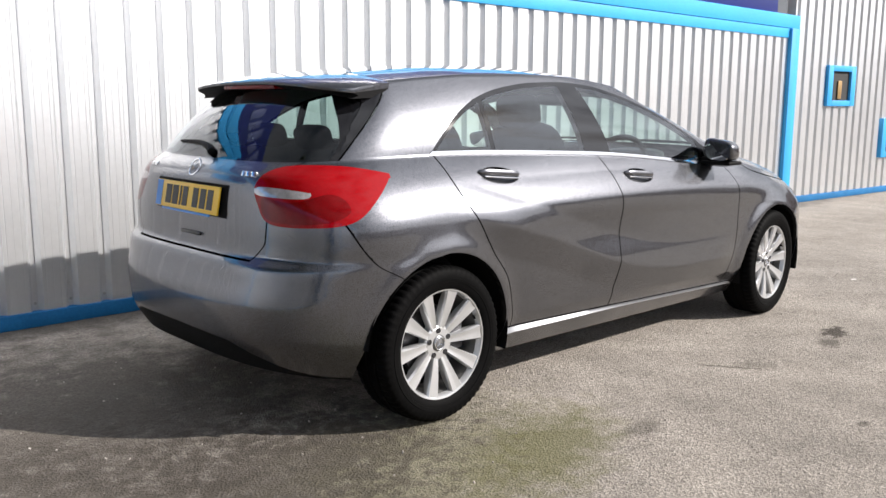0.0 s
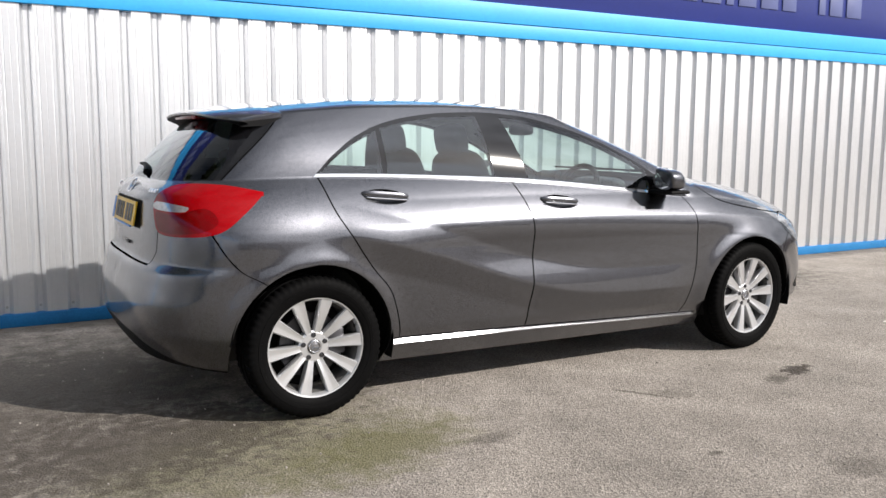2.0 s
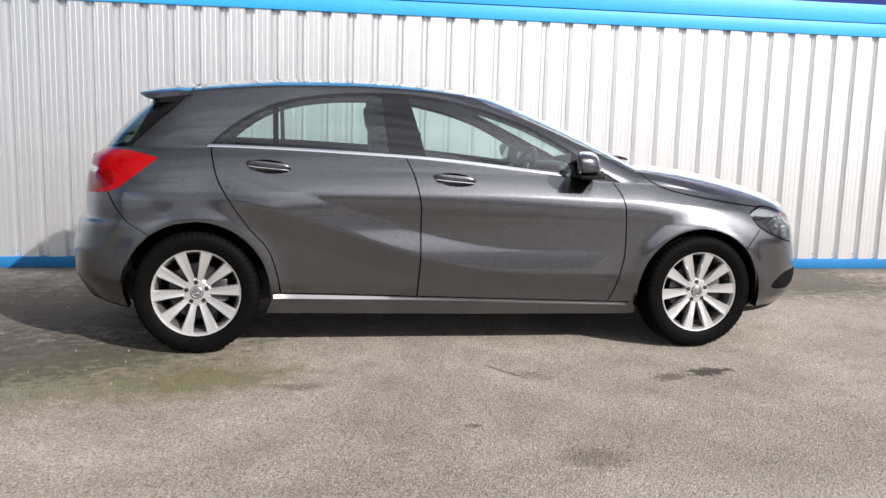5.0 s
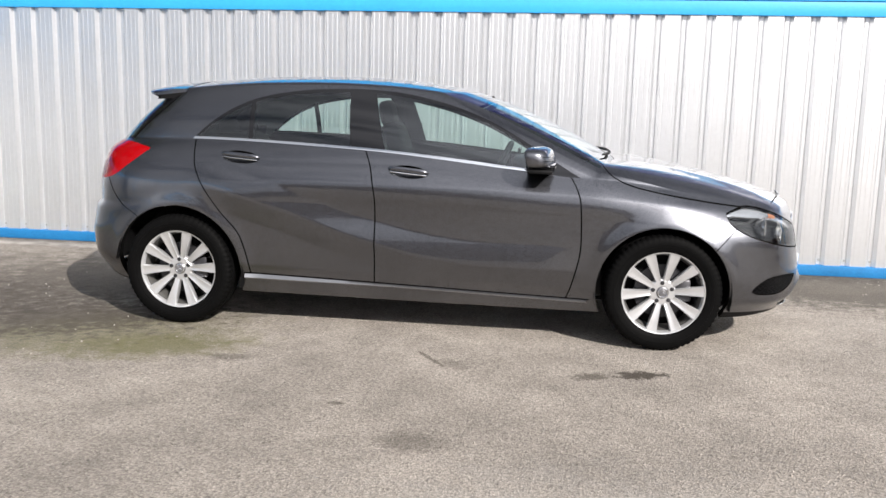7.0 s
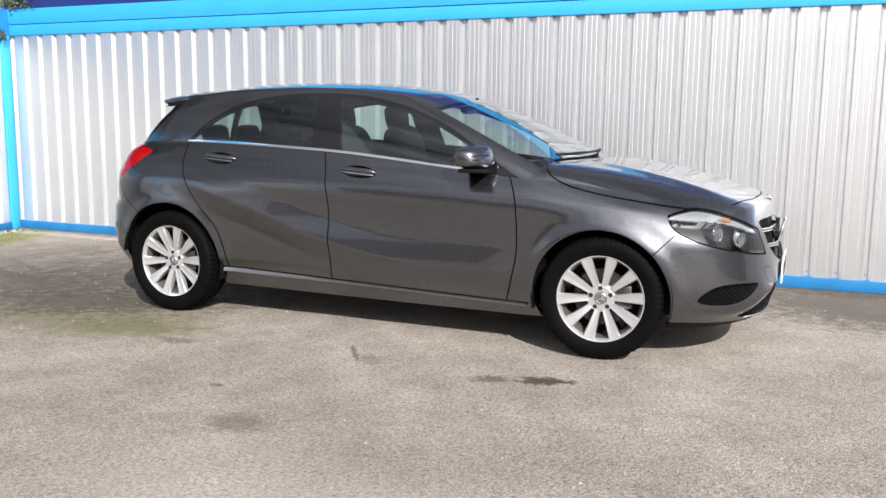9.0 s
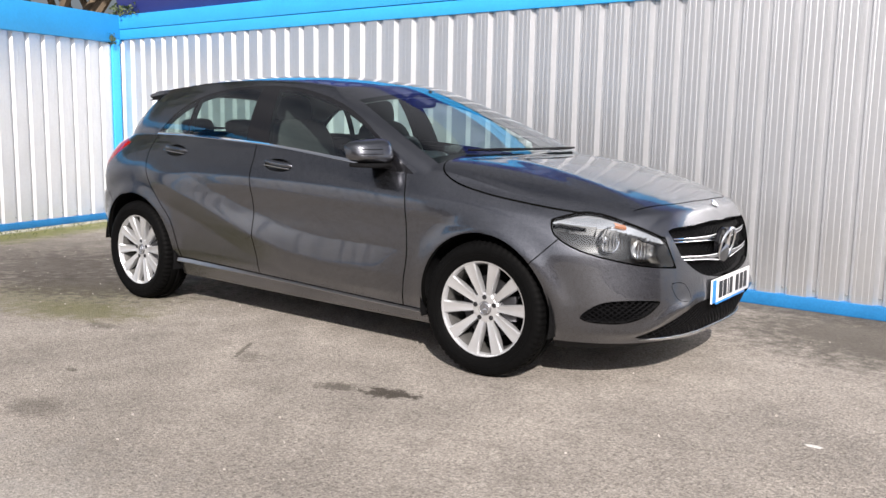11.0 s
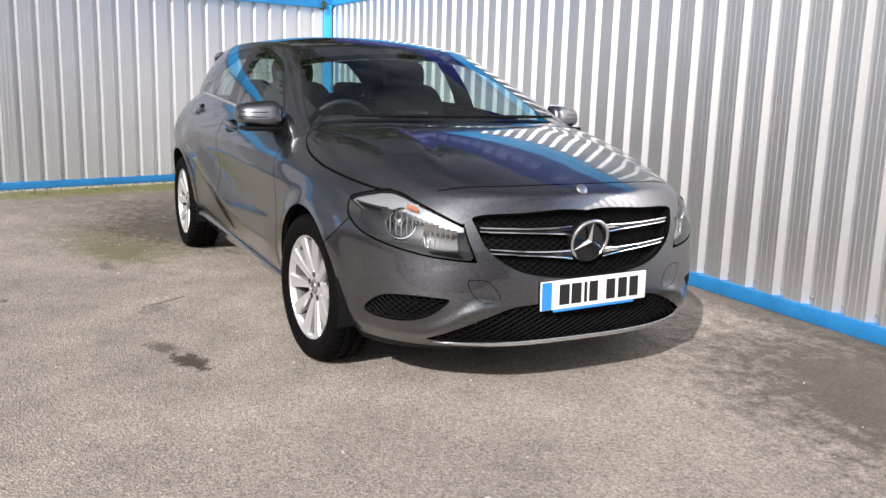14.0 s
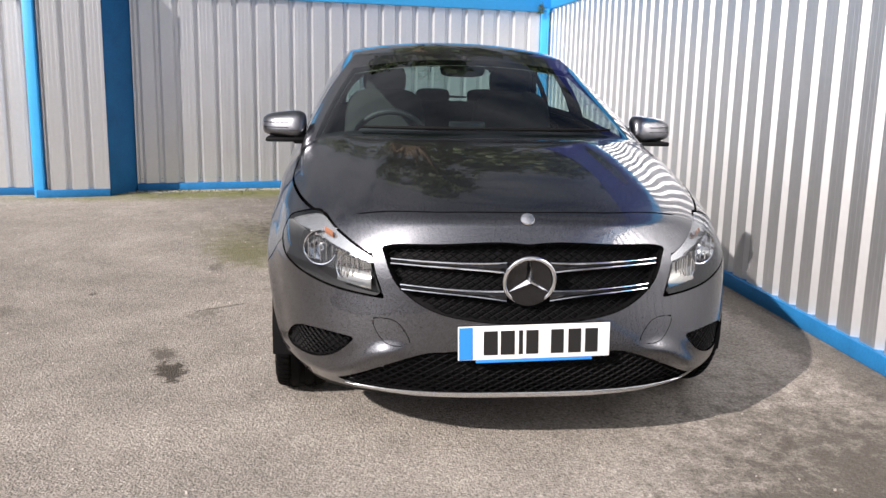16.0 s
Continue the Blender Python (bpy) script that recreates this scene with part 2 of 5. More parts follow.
SILVER_LENS = mat("silver_clear_lens", (0.5, 0.47, 0.47), 0.12, 0.4, 1.0, vary=0.35, scale=60)
AMBER = mat("amber_bulb", (0.30, 0.12, 0.06), 0.25)
LAMP_GREY = mat("lamp_housing_grey", (0.014, 0.014, 0.015), 0.4, 0.2)
LAMP_CHROME = mat("lamp_chrome", (0.42, 0.40, 0.37), 0.14, 1.0)
LAMP_SILVER = mat("lamp_silver", (0.62, 0.62, 0.63), 0.22, 0.8)
YELLOW = mat("yellow_plate", (0.85, 0.52, 0.03), 0.35, coat=0.3)
WHITE_PLATE = mat("white_plate", (0.8, 0.8, 0.8), 0.35, coat=0.3)
PLATE_BLUE = mat("plate_blue", (0.02, 0.22, 0.65), 0.35, coat=0.3)
PLATE_BLACK = mat("plate_black", (0.01, 0.01, 0.01), 0.4)
SHEET = mat("silver_coated_sheet", (0.70, 0.71, 0.725), 0.41, 0.90, vary=0.04, scale=3.0, bump=0.02, bump_scale=5)
BLUE_RAIL = mat("darker_blue_steel", (0.010, 0.14, 0.34), 0.65, vary=0.2, scale=6.0, bump=0.05, bump_scale=20, spec=0.3)
STRIP_SILVER = mat("bright_sill_silver", (0.36, 0.36, 0.37), 0.28, 0.95)
BLUE = mat("blue_coated_steel", (0.028, 0.33, 0.70), 0.5, vary=0.08, scale=3.0, bump=0.05, bump_scale=20)
SIGN_BLUE = mat("dark_blue_sign", (0.02, 0.03, 0.16), 0.3, vary=0.08, scale=2.0)
SIGN_WHITE = mat("pale_blue_sign_letters", (0.10, 0.12, 0.26), 0.4)
HOSE_WHITE = mat("pale_hose_rubber", (0.6, 0.6, 0.58), 0.5)
DARK_HOLE = mat("dark_recess", (0.02, 0.02, 0.02), 0.7, vary=0.2)
BRICK = mat("dark_brick", (0.16, 0.07, 0.05), 0.8, vary=0.3, scale=14)
RIVET = mat("zinc_rivet", (0.5, 0.5, 0.5), 0.4, 0.9)
GRIT = mat("pale_grit", (0.34, 0.31, 0.28), 0.9, vary=0.4, scale=40)
TARMAC = asphalt_material()
LEAF = mat("green_leaves", (0.045, 0.065, 0.018), 0.6, vary=0.4, scale=3.0)
BARK = mat("tree_bark", (0.12, 0.09, 0.06), 0.9, vary=0.3, scale=10, bump=0.5)


# ---- mesh helpers ----
def smooth(ob, angle=None):
    for p in ob.data.polygons:
        p.use_smooth = True
    if angle is not None:
        ob.data.set_sharp_from_angle(angle=radians(angle))
    return ob


def part(name, bm, material, parent=None, label="", angle=40):
    """Links a bmesh as one mesh object, under a thing where one is given."""
    me = bpy.data.meshes.new(name)
    bm.to_mesh(me)
    bm.free()
    me.materials.append(material)
    ob = new(name, me)
    ob.parent = parent
    if label:
        tagged(ob, label)
    return smooth(ob, angle)


def box(bm, lo, hi, bevel=0.0, m=None):
    """Adds a box with bevelled edges."""
    made = bmesh.ops.create_cube(bm, size=1)["verts"]
    c, s = (Vector(lo) + Vector(hi)) / 2, Vector(hi) - Vector(lo)
    for v in made:
        v.co = Vector((v.co.x * s.x, v.co.y * s.y, v.co.z * s.z)) + c
    if bevel:
        edges = list({e for v in made for e in v.link_edges})
        made = bmesh.ops.bevel(bm, geom=edges, offset=bevel, segments=2, profile=0.5, affect="EDGES")["verts"]
    if m is not None:
        bmesh.ops.transform(bm, matrix=m, verts=list({v for v in made}))
    return made


def lathe(bm, profile, n=48, m=None):
    """Turns a profile of (radius, height) about z."""
    rings = []
    for r, z in profile:
        rings.append([bm.verts.new((r * math.cos(2 * math.pi * k / n), r * math.sin(2 * math.pi * k / n), z)) for k in range(n)])
    for a, b in zip(rings, rings[1:]):
        for k in range(n):
            bm.faces.new((a[k], a[(k + 1) % n], b[(k + 1) % n], b[k]))
    if m is not None:
        bmesh.ops.transform(bm, matrix=m, verts=[v for ring in rings for v in ring])
    return rings


def tube(bm, points, radius, n=10, closed=False):
    """A round bar along points."""
    pts = [Vector(p) for p in points]
    rings = []
    for k, p in enumerate(pts):
        a, b = (pts[k - 1], pts[(k + 1) % len(pts)]) if closed else (pts[max(k - 1, 0)], pts[min(k + 1, len(pts) - 1)])
        q = (b - a).to_track_quat("Z", "Y")
        r = radius[k] if isinstance(radius, (list, tuple)) else radius
        rings.append([bm.verts.new(p + q @ Vector((r * math.cos(2 * math.pi * i / n), r * math.sin(2 * math.pi * i / n), 0))) for i in range(n)])
    pairs = list(zip(rings, rings[1:] + rings[:1])) if closed else list(zip(rings, rings[1:]))
    for a, b in pairs:
        for i in range(n):
            bm.faces.new((a[i], a[(i + 1) % n], b[(i + 1) % n], b[i]))
    if not closed:
        bm.faces.new(list(reversed(rings[0])))
        bm.faces.new(rings[-1])
    return rings


def curve(points):
    """A smooth function through (x, y) points, flat beyond the ends."""
    xs, ys = np.array(sorted(points), float).T
    h, d = np.diff(xs), np.diff(ys) / np.diff(xs)
    s = np.zeros(len(xs))
    for k in range(1, len(xs) - 1):
        if d[k - 1] * d[k] > 0:
            w1, w2 = 2 * h[k] + h[k - 1], h[k] + 2 * h[k - 1]
            s[k] = (w1 + w2) / (w1 / d[k - 1] + w2 / d[k])
    s[0], s[-1] = d[0], d[-1]

    def at(x):
        x = min(max(x, xs[0]), xs[-1])
        k = min(max(int(np.searchsorted(xs, x)) - 1, 0), len(h) - 1)
        t = (x - xs[k]) / h[k]
        return float((1 + 2 * t) * (1 - t) ** 2 * ys[k] + t * (1 - t) ** 2 * h[k] * s[k] + t * t * (3 - 2 * t) * ys[k + 1] + t * t * (t - 1) * h[k] * s[k + 1])

    return at


# ---- ground ----
bm = bmesh.new()
bmesh.ops.create_grid(bm, x_segments=8, y_segments=8, size=400)
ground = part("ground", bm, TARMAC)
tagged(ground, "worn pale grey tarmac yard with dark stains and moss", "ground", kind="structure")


# ---- corrugated walls ----
PITCH, CROWN_OUT = 0.1965, 0.034


def sheet(name, a, b, z0, z1, phase, label, flip=False):
    """A wall of box-profile steel sheet from plan point a to b: broad crowns towards the yard, narrow troughs between them."""
    a, b = Vector(a).to_3d(), Vector(b).to_3d()
    along = (b - a).normalized()
    out = Vector((along.y, -along.x, 0)) * (-1 if flip else 1)
    length = (b - a).length
    us = [(0.0, CROWN_OUT)]
    k = math.floor(-phase / PITCH) - 1
    while True:
        c = phase + k * PITCH
        k += 1
        if c - 0.05 > length:
            break
        for du, h in ((-0.062, 1.0), (-0.058, 0.965), (-0.054, 1.0), (-0.037, 1.0), (-0.014, 0.0), (0.014, 0.0), (0.037, 1.0), (0.054, 1.0), (0.058, 0.965), (0.062, 1.0), (0.0963, 1.0), (0.0983, 0.975), (0.1003, 1.0)):
            if 0.005 < c + du < length - 0.005:
                us.append((c + du, CROWN_OUT * h))
    us.append((length, CROWN_OUT))
    bm = bmesh.new()
    rows = [[bm.verts.new(a + along * u + out * h + Vector((0, 0, z))) for u, h in us] for z in (z0, z1)]
    for i in range(len(us) - 1):
        bm.faces.new((rows[0][i], rows[0][i + 1], rows[1][i + 1], rows[1][i]))
    if flip:
        bmesh.ops.reverse_faces(bm, faces=bm.faces)
    back = [bm.verts.new(a + along * u - out * 0.08 + Vector((0, 0, z))) for u, z in ((0, z0), (length, z0), (length, z1), (0, z1))]
    bm.faces.new(back)
    bm.faces.new((rows[0][0], back[0], back[3], rows[1][0]))
    bm.faces.new((rows[0][-1], back[1], back[2], rows[1][-1]))
    bm.normal_update()
    ob = part(name, bm, SHEET, angle=8)
    return tagged(ob, label, "wall", kind="structure")


def beam(name, a, b, z0, z1, depth, label, inset=0.0, material=None):
    """A steel flashing from plan point a to b, standing out by depth towards the yard."""
    a, b = Vector(a).to_3d(), Vector(b).to_3d()
    along = (b - a).normalized()
    turn = math.atan2(along.y, along.x)
    bm = bmesh.new()
    box(bm, (0, -depth, z0), ((b - a).length, 0.06, z1), 0.006)
    bmesh.ops.transform(bm, matrix=pose(a.x, a.y, 0, 0, 0, math.degrees(turn)), verts=bm.verts)
    return tagged(part(name, bm, material or BLUE, angle=30), label, "trim", kind="structure")


WALL_Y, CORNER, POST_X, TOP = 1.80, -5.66, 6.78, 2.03
END_A, END_B = (CORNER, WALL_Y), (-4.55, -2.78)          # end wall, behind the car's tail
sheet("wall_north", (CORNER, WALL_Y), (POST_X, WALL_Y), 0.06, TOP + 0.05, -0.053 - CORNER, "silver ribbed steel sheet wall beside the car")
beam("trim_base_north", (CORNER, WALL_Y), (POST_X + 0.2, WALL_Y), 0.0, 0.085, 0.055, "blue painted steel base rail of the ribbed wall", material=BLUE_RAIL)
beam("trim_fascia_lower", (CORNER, WALL_Y), (POST_X, WALL_Y), TOP, TOP + 0.11, 0.048, "bright blue steel fascia flashing above the ribbed wall")
beam("trim_fascia_upper", (CORNER, WALL_Y), (POST_X + 0.25, WALL_Y), TOP + 0.114, TOP + 0.27, 0.056, "bright blue steel fascia flashing above the ribbed wall")
beam("trim_post_east", (POST_X, WALL_Y), (POST_X + 0.2, WALL_Y), 0.0, TOP + 0.11, 0.085, "bright blue steel corner post")
beam("sign_board", (CORNER, WALL_Y), (POST_X - 0.3, WALL_Y), TOP + 0.274, TOP + 1.15, 0.03, "dark blue sign board above the blue fascia", material=SIGN_BLUE)
tagged(bpy.data.objects["sign_board"], category="sign board")
# wall that goes on past the post
EAST_A, EAST_B = (POST_X + 0.2, WALL_Y + 0.02), (13.0, WALL_Y - 0.42)
sheet("wall_east", EAST_A, EAST_B, 0.06, 3.3, 0.07, "silver ribbed steel sheet wall beyond the blue post")
beam("trim_base_east", EAST_A, EAST_B, 0.0, 0.085, 0.05, "blue painted steel base rail of the far wall", material=BLUE_RAIL)
# end wall behind the tail
sheet("wall_west", END_B, END_A, 0.06, TOP + 0.02, 0.05, "silver ribbed steel sheet wall behind the car's tail")
beam("trim_base_west", END_B, END_A, 0.0, 0.075, 0.05, "blue painted steel base rail of the end wall", material=BLUE_RAIL)
beam("trim_fascia_west", END_B, END_A, TOP - 0.04, TOP + 0.27, 0.07, "bright blue steel fascia above the end wall")
bm = bmesh.new()
box(bm, (CORNER, WALL_Y - 0.16, 0.0), (CORNER + 0.1, WALL_Y - 0.06, TOP + 0.0), 0.008)
tagged(part("trim_corner_post", bm, BLUE, angle=30), "bright blue steel post in the corner of the yard", "trim", kind="structure")
# step forward of the end wall
STEP_A = (-4.14, -2.95)
# the reveal takes the rails' darker blue, so its shade is in the colour
beam("trim_reveal", STEP_A, END_B, 0.0, TOP + 0.27, 0.01, "blue steel reveal where the wall steps forward, shade put into its darker blue", material=BLUE_RAIL)
STEP_B, STEP_C = (-4.0, -3.5), (-3.75, -7.5)
sheet("wall_step", STEP_B, STEP_A, 0.06, TOP + 0.02, 0.2, "silver ribbed steel panel of the stepped wall")
sheet("wall_south_west", STEP_C, (-4.2, -3.60), 0.06, TOP + 0.02, 0.1, "silver ribbed steel sheet wall past the step")
beam("trim_base_step", (-3.98, -3.60), STEP_A, 0.0, 0.075, 0.045, "blue painted steel base rail of the stepped wall", material=BLUE_RAIL)
beam("trim_base_south_west", STEP_C, (-4.2, -3.64), 0.0, 0.075, 0.045, "blue painted steel base rail past the step", material=BLUE_RAIL)
beam("trim_fascia_step", STEP_C, STEP_A, TOP - 0.03, TOP + 0.27, 0.06, "bright blue steel fascia above the stepped wall")
bm = bmesh.new()
box(bm, (-4.1, -3.62, 0), (-3.97, -3.53, TOP), 0.006)
tagged(part("trim_step_post", bm, BLUE, angle=30), "bright blue steel post of the stepped wall", "trim", kind="structure")

# ---- the car: body shell ----
# The car stands with its middle at the origin, nose towards +x. Half of the shell (y > 0) is drawn as rings that run
# from the nose round the side to the tail, cut into panels along their shut lines, and mirrored.
HUB_F, HUB_R, HUB_Z = 1.3495, -1.3495, 0.312
XA, XB, NF, NR = 1.35, -1.35, 2.65, 3.6
front_x = curve([(0.16, 2.04), (0.22, 2.115), (0.30, 2.157), (0.40, 2.177), (0.48, 2.175), (0.56, 2.168), (0.66, 2.15), (0.72, 2.13), (0.78, 2.105), (0.82, 2.08)])
rear_x = curve([(0.20, -1.94), (0.28, -2.0), (0.38, -2.045), (0.50, -2.05), (0.60, -2.03), (0.655, -2.014), (0.672, -1.996), (0.69, -1.978), (0.80, -1.972), (0.90, -1.962), (0.98, -1.945), (1.04, -1.875)])
low_z = curve([(2.2, 0.205), (1.7, 0.175), (1.0, 0.175), (-1.0, 0.19), (-1.6, 0.20), (-2.0, 0.255), (-2.1, 0.27)])
belt_z = curve([(-2.1, 1.03), (-1.7, 1.045), (-1.3, 1.05), (-0.36, 1.02), (0.62, 0.932), (0.85, 0.91), (1.0, 0.905), (1.3, 0.872), (1.6, 0.815), (1.9, 0.785), (2.2, 0.795)])
belt_y = curve([(2.2, 0.74), (1.8, 0.735), (1.5, 0.745), (1.2, 0.765), (0.9, 0.79), (0.6, 0.79), (-0.36, 0.765), (-1.3, 0.715), (-1.6, 0.70), (-2.1, 0.665)])
crease_z = curve([(1.75, 0.745), (1.3, 0.79), (0.9, 0.815), (-0.23, 0.838), (-1.0, 0.835)])
swoop_z = curve([(-1.17, 0.80), (-0.98, 0.75), (-0.75, 0.685), (-0.49, 0.60), (-0.22, 0.515), (0.11, 0.445), (0.42, 0.42), (0.95, 0.415)])
roof_z = curve([(0.3, 1.352), (0.22, 1.372), (0.0, 1.406), (-0.25, 1.428), (-0.55, 1.437), (-0.9, 1.43), (-1.2, 1.408), (-1.45, 1.38), (-1.7, 1.345)])
roof_y = curve([(0.12, 0.545), (-0.3, 0.57), (-0.8, 0.578), (-1.3, 0.560)])
N_FRONT, N_MID, N_REAR, LA, LB, LC, LD = 46, 120, 46, 100, 34, 26, 16


def step(e0, e1, x):
    t = min(max((x - e0) / (e1 - e0), 0.0), 1.0)
    return t * t * (3 - 2 * t)


def ring(i):
    """Nominal x, and the cosine and sine of the plan's corner, of ring sample i."""
    if i <= N_FRONT:
        a = math.pi / 2 * i / N_FRONT
        c, s = math.cos(a) ** (2 / NF) if i < N_FRONT else 0.0, math.sin(a) ** (2 / NF)
        return XA + (2.19 - XA) * c, c, s
    if i <= N_FRONT + N_MID:
        return XA + (XB - XA) * (i - N_FRONT) / N_MID, 0.0, 1.0
    a = math.pi / 2 * (i - N_FRONT - N_MID) / N_REAR
    c, s = math.sin(a) ** (2 / NR), (math.cos(a) ** (2 / NR) if i < N_FRONT + N_MID + N_REAR else 0.0)
    return XB + (-2.05 - XB) * c, -c, s


N_ALL = N_FRONT + N_MID + N_REAR
N_CORNER = next(i for i in range(N_ALL) if ring(i)[0] < 0.985)


def side_y(x, z, v):
    g = 1 - (max(v - 0.58, 0) / 0.42) ** 2.5
    y = belt_y(x) + (0.880 - belt_y(x)) * g
    y -= 0.060 * max((0.2 - v) / 0.2, 0) ** 1.35 + 0.070 * max((0.74 - v) / 0.74, 0) ** 1.2
    fade = step(1.9, 1.5, x) * step(-1.35, -0.75, x)
    y += 0.017 * fade * max(0, 1 - math.hypot((z - crease_z(x)) / 0.11, 0.03))
    y -= 0.011 * fade * math.exp(-(((z - 0.66) / 0.09) ** 2)) * step(-1.1, -0.2, x)
    fade = step(-1.35, -0.95, x) * step(1.05, 0.7, x)
    y += 0.026 * fade * max(0, 1 - math.hypot((z - swoop_z(x)) / 0.13, 0.03))
    for hub, r in ((HUB_F, 0.352), (HUB_R, 0.368)):
        d = math.hypot(x - hub, z - 0.318) - r
        y += 0.02 * math.exp(-((d / 0.055) ** 2)) * step(0.15, 0.4, z)
    return y


def corner_power(z):
    """The nose's corner is squarer in plan towards its foot."""
    return NF + 0.45 * step(0.60, 0.30, z)


def side_point(i, v):
    x, c, s = ring(i)
    z = low_z(x) + (belt_z(x) - low_z(x)) * v
    if 0 < i < N_FRONT:
        c, s = c ** (NF / corner_power(z)), s ** (NF / corner_power(z))
    y = side_y(x, z, v) * s
    if c > 0:
        ridge = 0.268 + 0.105 * step(0.66, 0.44, y)
        x = XA + (front_x(z) - XA) * c + 0.016 * math.exp(-(((z - ridge) / 0.026) ** 2)) * step(0.36, 0.46, y) * step(0.84, 0.76, y)
    if c < 0:
        x = XB + (rear_x(z) - XB) * -c
    return Vector((x, y, z))


EDGE = [side_point(i, 1.0) for i in range(N_ALL + 1)]
Y_CORNER = EDGE[N_CORNER].y
I_REAR = N_FRONT + N_MID
COWL, CROWN, ACROSS = [], [], []
for i in range(N_ALL + 1):
    e = EDGE[i]
    if i <= N_CORNER:
        f = min(e.y / Y_CORNER, 1.0) if i < N_CORNER else 1.0
        COWL.append(Vector((1.10 - (1.10 - EDGE[N_CORNER].x) * f**2.4, e.y if i < N_CORNER else Y_CORNER, 0.988 - (0.988 - EDGE[N_CORNER].z) * f**12)))
        x, y = 0.27 - 0.15 * f**2.2, 0.545 * f
    elif i <= I_REAR:
        COWL.append(e.copy())
        k = (e.x - XB) / (EDGE[N_CORNER].x - XB)
        x = -1.30 + 1.42 * k
        y, f = roof_y(x), 1.0
    else:
        COWL.append(e.copy())
        f = min(e.y / EDGE[I_REAR].y, 1.0)
        x, y = -1.30 - 0.24 * max(1 - f**3.2, 0) ** (1 / 3.2), 0.560 * f
    ACROSS.append(f)
    CROWN.append(Vector((x, y, roof_z(x) - 0.052 * (y / 0.56) ** 2.2)))


def hood_point(i, t):
    a, b = EDGE[i], COWL[i]
    p = a.lerp(b, t)
    f = min(a.y / Y_CORNER, 1.0)
    rise = 0.042 * (1 - 0.55 * f**3) * min((a - b).length / 0.9, 1.0)
    p.z += rise * (4 * t * (1 - t)) ** 0.85
    p.z += 0.008 * math.exp(-(((p.y - 0.40 - 0.1 * (1 - t)) / 0.05) ** 2)) * step(0, 0.25, t) * step(1, 0.8, t)
    return p


def glass_point(i, t):
    a, b = COWL[i], CROWN[i]
    p, f = a.lerp(b, t), ACROSS[i]
    bow = 4 * t * (1 - t)
    if i <= N_CORNER:
        p += Vector((0.022 * (1 - f * f), 0.022 * f, 0.022 * (1 - f * f))) * bow
    elif i <= I_REAR:
        p += Vector((0, 0.028, 0)) * bow
    else:
        p += Vector((-0.03 * (1 - f * f), 0.028 * f, 0.012 * (1 - f))) * bow
    return p


def roof_point(i, t):
    a = CROWN[i]
    y = a.y * (1 - t)
    return Vector((a.x, y, roof_z(a.x) - 0.052 * (y / 0.56) ** 2.2))


def shell():
    """Half of the body in one bmesh; faces know their zone, vertices their ring place, and their smooth normal."""
    bm = bmesh.new()
    zone = bm.faces.layers.int.new("zone")
    wrap, across, nor = bm.verts.layers.float.new("wrap"), bm.verts.layers.float.new("across"), bm.verts.layers.float_vector.new("nor")
    length = [0.0]
    mids = [side_point(i, 0.6) for i in range(N_ALL + 1)]
    for a, b in zip(mids, mids[1:]):
        length.append(length[-1] + (b - a).length)

    def sheet_of(func, levels, first, last, number):
        rows = []
        for j in range(levels + 1):
            row = []
            for i in range(first, last + 1):
                v = bm.verts.new(func(i, j / levels))
                v[wrap], v[across] = length[i], ACROSS[i] if i <= N_CORNER else 2.0
                row.append(v)
            rows.append(row)
        for r0, r1 in zip(rows, rows[1:]):
            for k in range(last - first):
                quad = [r0[k], r0[k + 1], r1[k + 1], r1[k]]
                bm.faces.new(quad)[zone] = number

    sheet_of(side_point, LA, 0, N_ALL, 1)
    sheet_of(hood_point, LC, 0, N_CORNER, 3)
    sheet_of(glass_point, LB, 0, N_ALL, 2)
    sheet_of(roof_point, LD, 0, N_ALL, 4)
    bmesh.ops.remove_doubles(bm, verts=bm.verts, dist=0.0004)
    bmesh.ops.recalc_face_normals(bm, faces=bm.faces)
    if sum(f.normal.y for f in bm.faces) < 0:
        bmesh.ops.reverse_faces(bm, faces=bm.faces)
    # round the edge where wing and bonnet meet
    soft = [v for v in bm.verts if len({f[zone] for f in v.link_faces} & {1, 3}) == 2 and v.co.y > 0.004]
    ring_verts = {w for v in soft for e in v.link_edges for w in e.verts if w.co.y > 0.004}
    ring_verts |= {w for v in list(ring_verts) for e in v.link_edges for w in e.verts if w.co.y > 0.004}
    for _ in range(6):
        bmesh.ops.smooth_vert(bm, verts=list(ring_verts), factor=0.5, use_axis_x=True, use_axis_y=True, use_axis_z=True)
    bm.normal_update()
    for v in bm.verts:
        n = v.normal.copy()
        if v.co.y < 0.003:
            n.y = 0
            n.normalize()
        v[nor] = n
    return bm, zone, wrap, across, nor


BODY, ZONE, WRAP, ACR, NOR = shell()


